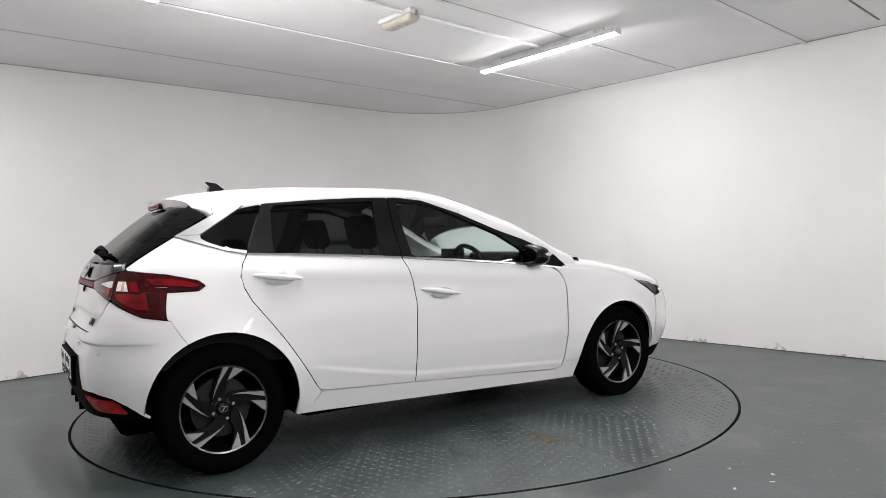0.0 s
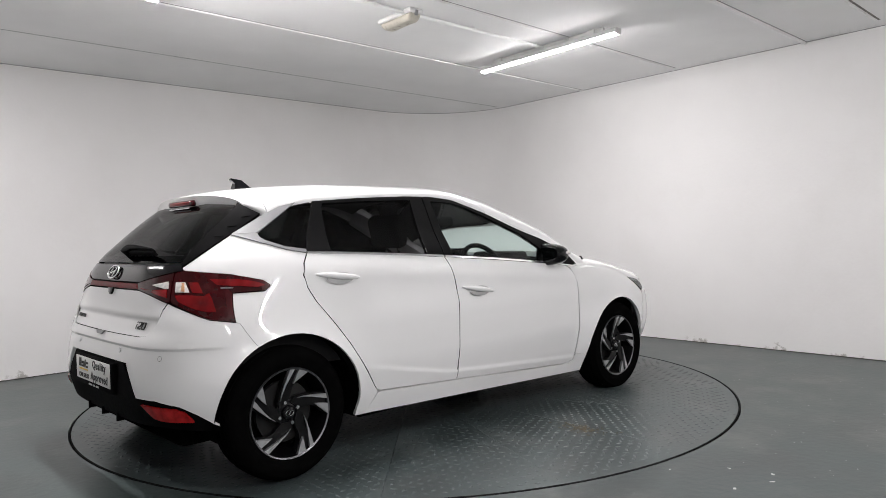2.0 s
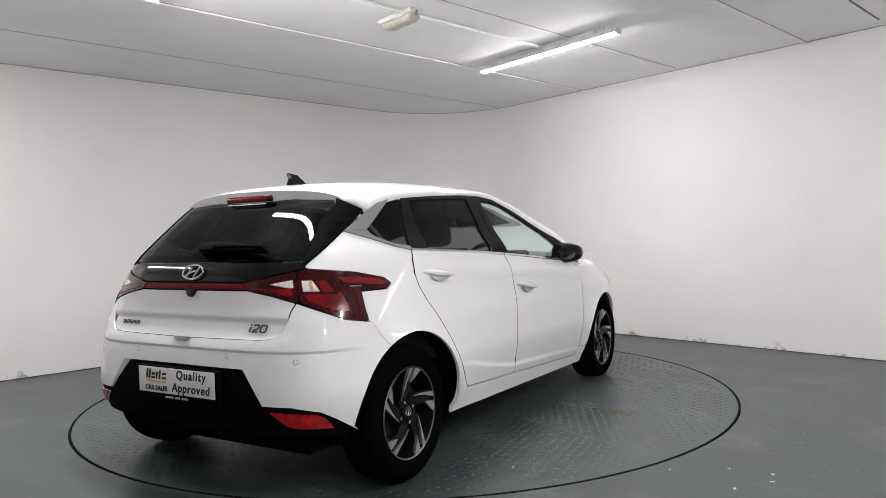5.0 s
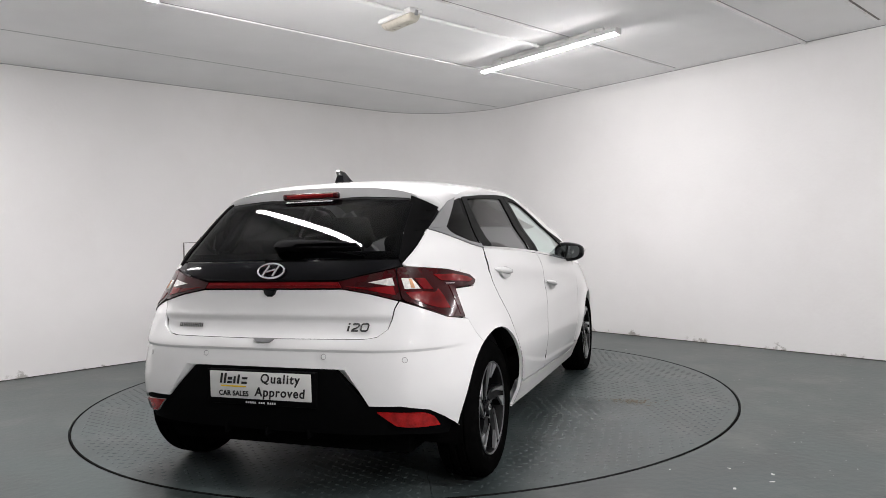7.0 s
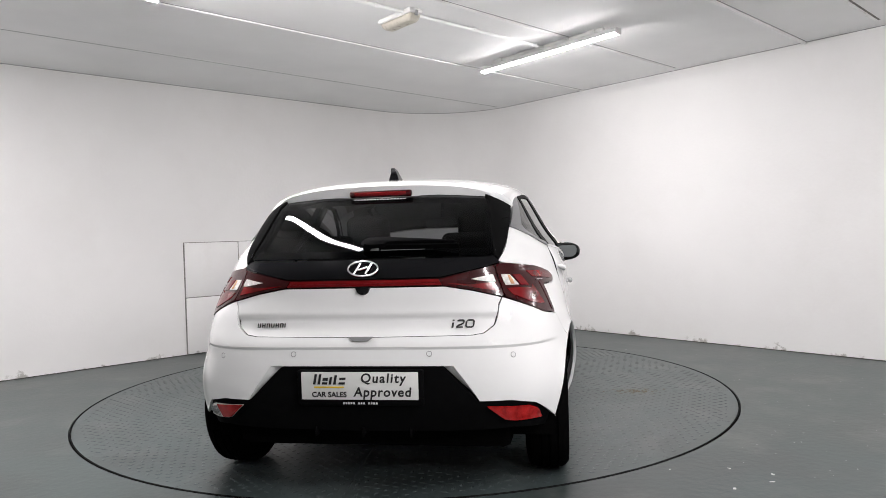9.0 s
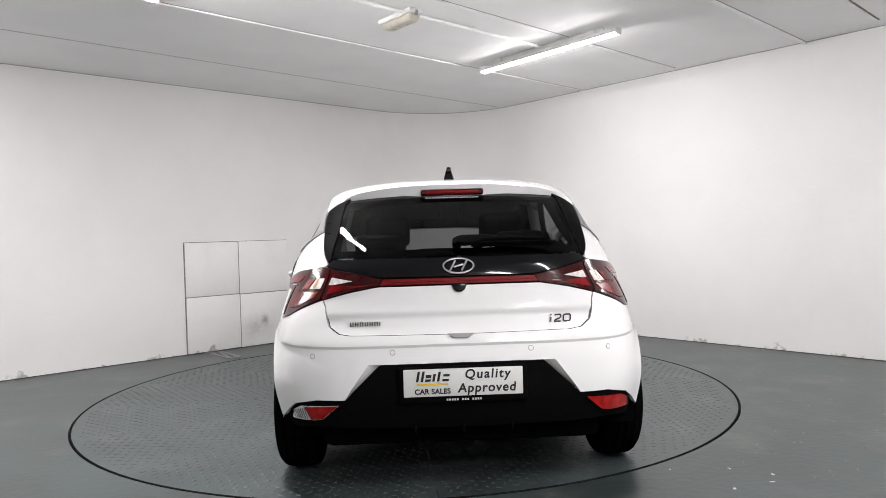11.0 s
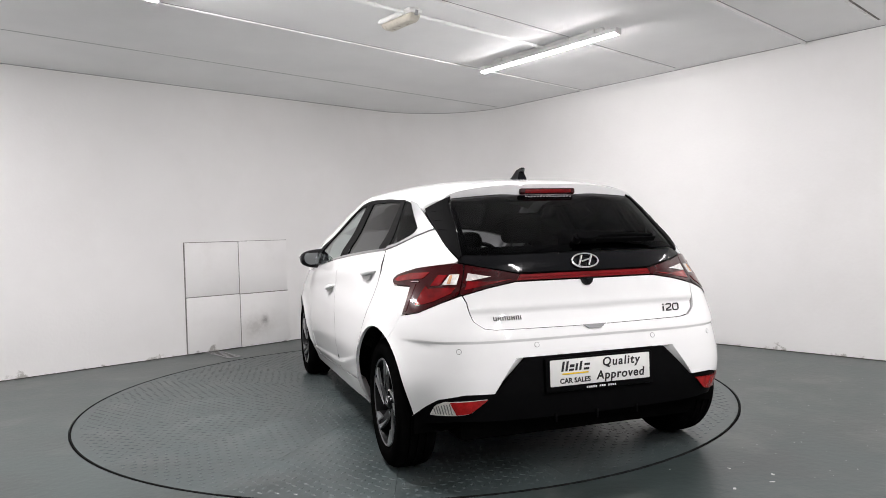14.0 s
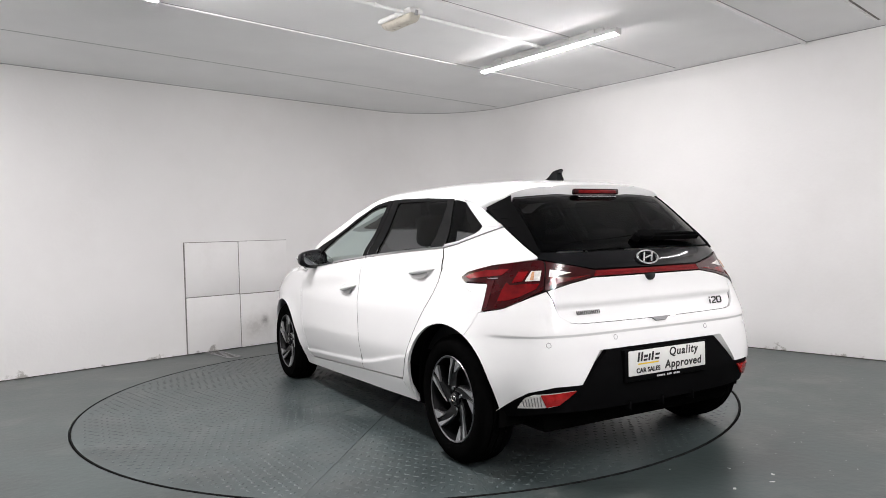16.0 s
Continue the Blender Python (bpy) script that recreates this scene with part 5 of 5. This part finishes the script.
    wm = tail_plane(0.0, 1.04, 0.028)
    merge(bm, t, wm)
    wip = part("rear_wiper", bm, M_TRIM, car, "black rear wiper")
    bm = bmesh.new()
    t = bmesh.new()
    prism(t, [(0.06, -0.02), (0.4, -0.022), (0.4, -0.014), (0.06, -0.008)], -0.02, 0.004)
    merge(bm, t, wm)
    part("wiper_blade", bm, M_TRIM, wip)
    bm = bmesh.new()
    rod(bm, wm @ Vector((0, 0, -0.03)), wm @ Vector((0, 0, 0.004)), 0.02, 14)
    part("wiper_pivot", bm, M_TRIM, wip)
    # web line on top of the glass
    bm = bmesh.new()
    wl = tail_plane(0.0, 1.255, 0.006)
    lean = Matrix.Identity(4)
    lean[0][1] = 0.25
    for k in range(16):
        tall = 0.013 if k in (0, 5, 8) else 0.009
        bars(bm, [(-0.125 + 0.0157 * k, -0.004, 0.003, tall), (-0.118 + 0.0157 * k, -0.004, 0.003, tall), (-0.122 + 0.0157 * k, (0.0, -0.004, 0.003)[k % 3], 0.004, 0.0025)], wl @ lean)
    part("window_line", bm, M_PALE, car)


build_rear_details()


# ================= car: cabin =================
def pad(bm, x0, x1, y0, y1, z0, z1, r, m=None):
    box(bm, x0, x1, y0, y1, z0, z1, r, 4, m)


def build_cabin():
    for y in (-0.35, 0.35):
        seat = new("front_seat")
        seat.parent = car
        seat.matrix_basis = pose(1.38, y, 0.28)
        tagged(seat, label="dark grey cloth front seat")
        bm = bmesh.new()
        pad(bm, -0.22, 0.3, -0.24, 0.24, 0.05, 0.22, 0.06)
        part("cushion", bm, M_SEAT, seat)
        bm = bmesh.new()
        pad(bm, -0.07, 0.07, -0.235, 0.235, 0.0, 0.6, 0.06, pose(-0.24, 0, 0.12, 0, -16, 0))
        part("backrest", bm, M_SEAT, seat)
        bm = bmesh.new()
        pad(bm, -0.05, 0.05, -0.135, 0.135, 0.64, 0.84, 0.045, pose(-0.235, 0, 0.12, 0, -14, 0))
        part("headrest", bm, M_SEAT, seat)
        bm = bmesh.new()
        for s in (-0.06, 0.06):
            rod(bm, (-0.375, s, 0.7), (-0.395, s, 0.78), 0.007, 8)
        part("headrest_post", bm, M_CHROME, seat)
    bench = new("rear_bench")
    bench.parent = car
    bench.matrix_basis = pose(0.5, 0, 0.3)
    bm = bmesh.new()
    pad(bm, -0.1, 0.42, -0.62, 0.62, 0.0, 0.2, 0.07)
    part("cushion", bm, M_SEAT, bench)
    bm = bmesh.new()
    pad(bm, -0.07, 0.07, -0.62, 0.62, 0.0, 0.56, 0.06, pose(-0.12, 0, 0.1, 0, -18, 0))
    part("backrest", bm, M_SEAT, bench)
    for y in (-0.36, 0.36):
        bm = bmesh.new()
        pad(bm, -0.045, 0.045, -0.13, 0.13, 0.57, 0.72, 0.04, pose(-0.12, y, 0.1, 0, -15, 0))
        part("headrest", bm, M_SEAT, bench)
    bm = bmesh.new()
    box(bm, -0.3, 0.3, -0.55, 0.55, 0.86, 0.88, 0.008)
    part("parcel_shelf", bm, M_CABIN, car)
    # dashboard, wheel and mirror
    bm = bmesh.new()
    box(bm, 1.87, 2.12, -0.54, 0.54, 0.5, 0.93, 0.08, 4)
    dash = part("dashboard", bm, M_CABIN, car, "black dashboard")
    bm = bmesh.new()
    box(bm, 1.86, 2.05, -0.52, -0.16, 0.9, 0.965, 0.03, 3)
    part("cowl", bm, M_CABIN, dash)
    bm = bmesh.new()
    box(bm, 1.85, 1.87, -0.12, 0.16, 0.86, 0.99, 0.01, 2)
    part("screen", bm, M_GLOSS, dash, "black screen")
    bm = bmesh.new()
    m = pose(1.78, -0.35, 0.85, 0, 65, 0)
    for k in range(28):
        a, b = 2 * math.pi * k / 28, 2 * math.pi * (k + 1) / 28
        rod(bm, m @ Vector((0.18 * math.cos(a), 0.18 * math.sin(a), 0)), m @ Vector((0.18 * math.cos(b), 0.18 * math.sin(b), 0)), 0.016, 8)
    for a in (90, 210, 330):
        rod(bm, m @ Vector((0, 0, 0.02)), m @ Vector((0.18 * math.cos(radians(a - 90)), 0.18 * math.sin(radians(a - 90)), 0)), 0.018, 8)
    box(bm, -0.06, 0.06, -0.07, 0.07, -0.02, 0.03, 0.02, m=m)
    part("steering_wheel", bm, M_CABIN, car, "black steering wheel")
    bm = bmesh.new()
    box(bm, 1.69, 1.73, -0.13, 0.13, 1.14, 1.215, 0.02, 3)
    rod(bm, (1.71, 0, 1.2), (1.74, 0, 1.26), 0.012, 8)
    part("cabin_mirror", bm, M_CABIN, car, "black cabin mirror")


build_cabin()


# ================= room: fittings =================
LINE_DIR = Vector((math.cos(radians(41.0)), math.sin(radians(41.0))))
LINE_NRM = Vector((-LINE_DIR.y, LINE_DIR.x))


def ceiling_line(offset, a, b, width, thick, mat, label):
    """A long strip along the ceiling boards; a..b is its stretch along the board direction."""
    bm = bmesh.new()
    p = LINE_NRM * offset
    m = Matrix.Translation((p.x, p.y, CEIL_H)) @ Matrix.Rotation(radians(41.0), 4, "Z")
    box(bm, a, b, -width / 2, width / 2, -thick, 0.002, 0.0012 if thick > 0.003 else 0, 1, m)
    tagged(part("trim", bm, mat, smooth=0), label, "ceiling strip", kind="structure")


# An open joint between two ceiling boards.
ceiling_line(1.806, -7.5, 3.05, 0.007, 0.0015, M_SEAM_AND_SHADE, "thin grey ceiling line, for board joints and strip shade")
for offset, reach, width, drop in ((0.603, 3.2, 0.012, 0.012), (-0.535, 2.95, 0.014, 0.016), (-1.685, 3.0, 0.02, 0.022)):
    ceiling_line(offset, -7.5, reach, width, drop, M_CEIL_STRIP, "thin white cover strip on a ceiling joint")
    # Grey line beside each strip, painted for the shadow it casts.
    ceiling_line(offset - width / 2 - 0.004, -7.5, reach, 0.006, 0.0015, M_SEAM_AND_SHADE, "thin grey ceiling line, for board joints and strip shade")
ceiling_line(-2.285, -7.5, 2.75, 0.016, 0.0015, M_JOINT, "dark cracked joint in the ceiling")


def flaking_filler():
    """Ragged crumbs of white filler along the cracked joint."""
    bm = bmesh.new()
    rng = random.Random(12)
    for k in range(150):
        a = 0.9 + 1.85 * k / 150 + rng.uniform(-0.01, 0.01)
        p = LINE_NRM * (-2.262 + rng.uniform(-0.012, 0.012)) + LINE_DIR * a
        t = bmesh.new()
        bmesh.ops.create_icosphere(t, subdivisions=1, radius=1)
        merge(bm, t, pose(p.x, p.y, CEIL_H, 0, 0, rng.uniform(0, 180)) @ Matrix.Diagonal((rng.uniform(0.006, 0.018), rng.uniform(0.004, 0.011), rng.uniform(0.003, 0.008), 1)))
    tagged(part("loose_filler", bm, M_CEIL_STRIP, smooth=0), "flaking white filler along the cracked ceiling joint", "filler", kind="stuff")


flaking_filler()


def conduit():
    """Surface-run conduit feeding the lamps."""
    th = thing("conduit", pose(0, 0, 0), "white plastic conduit clipped along the ceiling", "conduit")
    a, b = Vector((-3.2, -3.05, CEIL_H - 0.02)), Vector((1.15, 0.645, CEIL_H - 0.02))
    bm = bmesh.new()
    rod(bm, a, b, 0.0125, 12)
    part("pipe", bm, M_CEIL_STRIP, th)
    for t in (0.35, 0.55, 0.7, 0.86, 0.985):
        p = a.lerp(b, t)
        d = (b - a).normalized() * 0.018
        bm = bmesh.new()
        rod(bm, p - d, p + d, 0.0165, 12)
        box(bm, p.x - 0.01, p.x + 0.01, p.y - 0.01, p.y + 0.01, p.z, CEIL_H, 0.002)
        part("coupler", bm, M_CEIL_STRIP, th)


conduit()


def bulkhead_light():
    """A small unlit bulkhead lamp with a ribbed, yellowed cover."""
    th = thing("bulkhead_light", pose(0.0, -0.2, CEIL_H, 0, 0, -53), "unlit bulkhead lamp with a yellowed plastic cover", "ceiling light")
    bm = bmesh.new()
    box(bm, -0.185, 0.185, -0.058, 0.058, -0.034, 0.0, 0.012, 3)
    part("base", bm, M_FIX, th)
    bm = bmesh.new()
    t = bmesh.new()
    box(t, -0.176, 0.176, -0.052, 0.052, -0.082, -0.03, 0.02, 3)
    for v in t.verts:
        k = 1 - 0.2 * max(0.0, (-0.035 - v.co.z) / 0.05)
        v.co.x *= k
        v.co.y *= k
    merge(bm, t)
    part("cover", bm, material("yellowed_diffuser", (0.52, 0.49, 0.42), 0.3, var=0.1, scale=30, bump=0.3, bump_scale=90), th, "yellowed ribbed cover")
    for x in (-0.18, 0.18):
        bm = bmesh.new()
        box(bm, x - 0.008, x + 0.008, -0.012, 0.012, -0.05, -0.015, 0.003)
        part("clip", bm, M_SATIN, th)


bulkhead_light()

# access panels set on the left wall
WALL_M = Matrix.Translation((LEFT_AT.x, LEFT_AT.y, 0)) @ Matrix.Rotation(LEFT_DIR, 4, "Z")


def access_panels():
    th = thing("access_panel", WALL_M, "white access hatch of four painted boards in the wall", "wall hatch")
    for x0, x1, z0, z1 in ((0.067, 0.621, 0.557, 1.083), (0.629, 1.18, 0.553, 1.085), (0.067, 0.623, 0.008, 0.549), (0.631, 1.185, 0.005, 0.544)):
        bm = bmesh.new()
        box(bm, x0, x1, -0.012, 0.01, z0, z1, 0.0025, 2)
        part("board", bm, M_BOARD, th)
    for x0, x1, z0, z1 in ((0.056, 0.0665, 0.0, 1.09), (0.067, 1.18, 1.0835, 1.09), (0.6205, 0.6315, 0.01, 1.0833), (0.067, 0.62, 0.5485, 0.5575), (0.632, 1.18, 0.5435, 0.5535)):
        bm = bmesh.new()
        box(bm, x0, x1, -0.008, 0.01, z0, z1)
        part("joint", bm, M_JOINT, th)


def smudged(m, at, radii, colour, most):
    """A soft-edged, cloudy stain of its own shape at one spot of a painted surface."""
    nt = m.node_tree
    b = nt.nodes["Principled BSDF"]
    src = b.inputs["Base Color"].links[0].from_socket
    tc = nt.nodes.new("ShaderNodeTexCoord")
    mp = nt.nodes.new("ShaderNodeMapping")
    mp.vector_type = "TEXTURE"
    mp.inputs["Location"].default_value, mp.inputs["Scale"].default_value = at, radii
    nt.links.new(tc.outputs["Object"], mp.inputs["Vector"])
    gr = nt.nodes.new("ShaderNodeTexGradient")
    gr.gradient_type = "QUADRATIC_SPHERE"
    nt.links.new(mp.outputs["Vector"], gr.inputs["Vector"])
    n = nt.nodes.new("ShaderNodeTexNoise")
    n.inputs["Scale"].default_value, n.inputs["Detail"].default_value = 30.0, 6
    nt.links.new(tc.outputs["Object"], n.inputs["Vector"])
    mul = nt.nodes.new("ShaderNodeMath")
    mul.operation = "MULTIPLY"
    nt.links.new(gr.outputs["Fac"], mul.inputs[0])
    nt.links.new(n.outputs["Fac"], mul.inputs[1])
    mr = nt.nodes.new("ShaderNodeMapRange")
    mr.inputs["From Min"].default_value, mr.inputs["From Max"].default_value = 0.02, 0.4
    mr.inputs["To Max"].default_value = most
    nt.links.new(mul.outputs[0], mr.inputs["Value"])
    mx = nt.nodes.new("ShaderNodeMix")
    mx.data_type = "RGBA"
    nt.links.new(mr.outputs["Result"], mx.inputs[0])
    nt.links.new(src, mx.inputs[6])
    mx.inputs[7].default_value = (*colour, 1)
    nt.links.new(mx.outputs[2], b.inputs["Base Color"])


M_BOARD = material("white_board_paint", (0.82, 0.81, 0.802), 0.6, var=0.03, scale=2.5, bump=0.1, bump_scale=35, stain=(0.66, 0.64, 0.61), stain_scale=2.2, stain_amount=0.35)
scuff_foot(M_BOARD)
smudged(M_BOARD, (0.9, 0.0, 0.256), (0.075, 0.3, 0.11), (0.2, 0.19, 0.185), 0.8)
smudged(M_BOARD, (0.8, 0.0, 0.2), (0.34, 0.3, 0.2), (0.5, 0.48, 0.46), 0.6)
access_panels()


def floor_plate():
    th = thing("floor_plate", pose(-1.8, 1.82, 0.0, 0, 0, -52), "pale metal cover plate lying on the floor by the wall", "floor plate")
    bm = bmesh.new()
    box(bm, -0.27, 0.27, -0.07, 0.07, 0.0, 0.006, 0.002, 1)
    part("plate", bm, M_SATIN, th)
    for k in range(7):
        bm = bmesh.new()
        box(bm, -0.21 + 0.07 * k - 0.012, -0.21 + 0.07 * k + 0.012, -0.045, 0.045, 0.0055, 0.0068)
        part("slot", bm, M_DARK_DIRT, th)


floor_plate()

# paint flecks and grit on the floor
M_FLECK = material("white_paint_fleck", (0.6, 0.6, 0.58), 0.6, var=0.2, scale=50)


def flecks():
    bm = bmesh.new()
    rng = random.Random(7)
    spots = [(1.15, -1.949), (1.413, -1.971), (1.561, -2.074), (1.513, -2.16), (1.323, -2.215)]
    for k in range(90):
        w = rng.uniform(-0.9, 0.6)
        r = rng.uniform(TABLE_R + 0.08, 3.4)
        spots.append((r * math.cos(w), r * math.sin(w)))
    for k, (x, y) in enumerate(spots):
        t = bmesh.new()
        bmesh.ops.create_circle(t, cap_ends=True, segments=6, radius=rng.uniform(0.008, 0.014) if k < 5 else rng.uniform(0.002, 0.006))
        merge(bm, t, pose(x, y, 0.0012, 0, 0, rng.uniform(0, 180)) @ Matrix.Diagonal((1.0, 0.55, 1, 1)))
    tagged(part("paint_flecks", bm, M_FLECK, smooth=0), "scattered white paint flecks on the floor", "flecks", kind="stuff")


flecks()


# ================= what moves =================
def motions():
    times = [0.5 * i for i in range(33)]
    walk(turntable, [(t, pose(0, 0, 0, 0, 0, spin(t))) for t in times])
    walk(car, [(t, pose(0, 0, 0, 0, 0, spin(t)) @ CAR_ON_TABLE) for t in times])


motions()
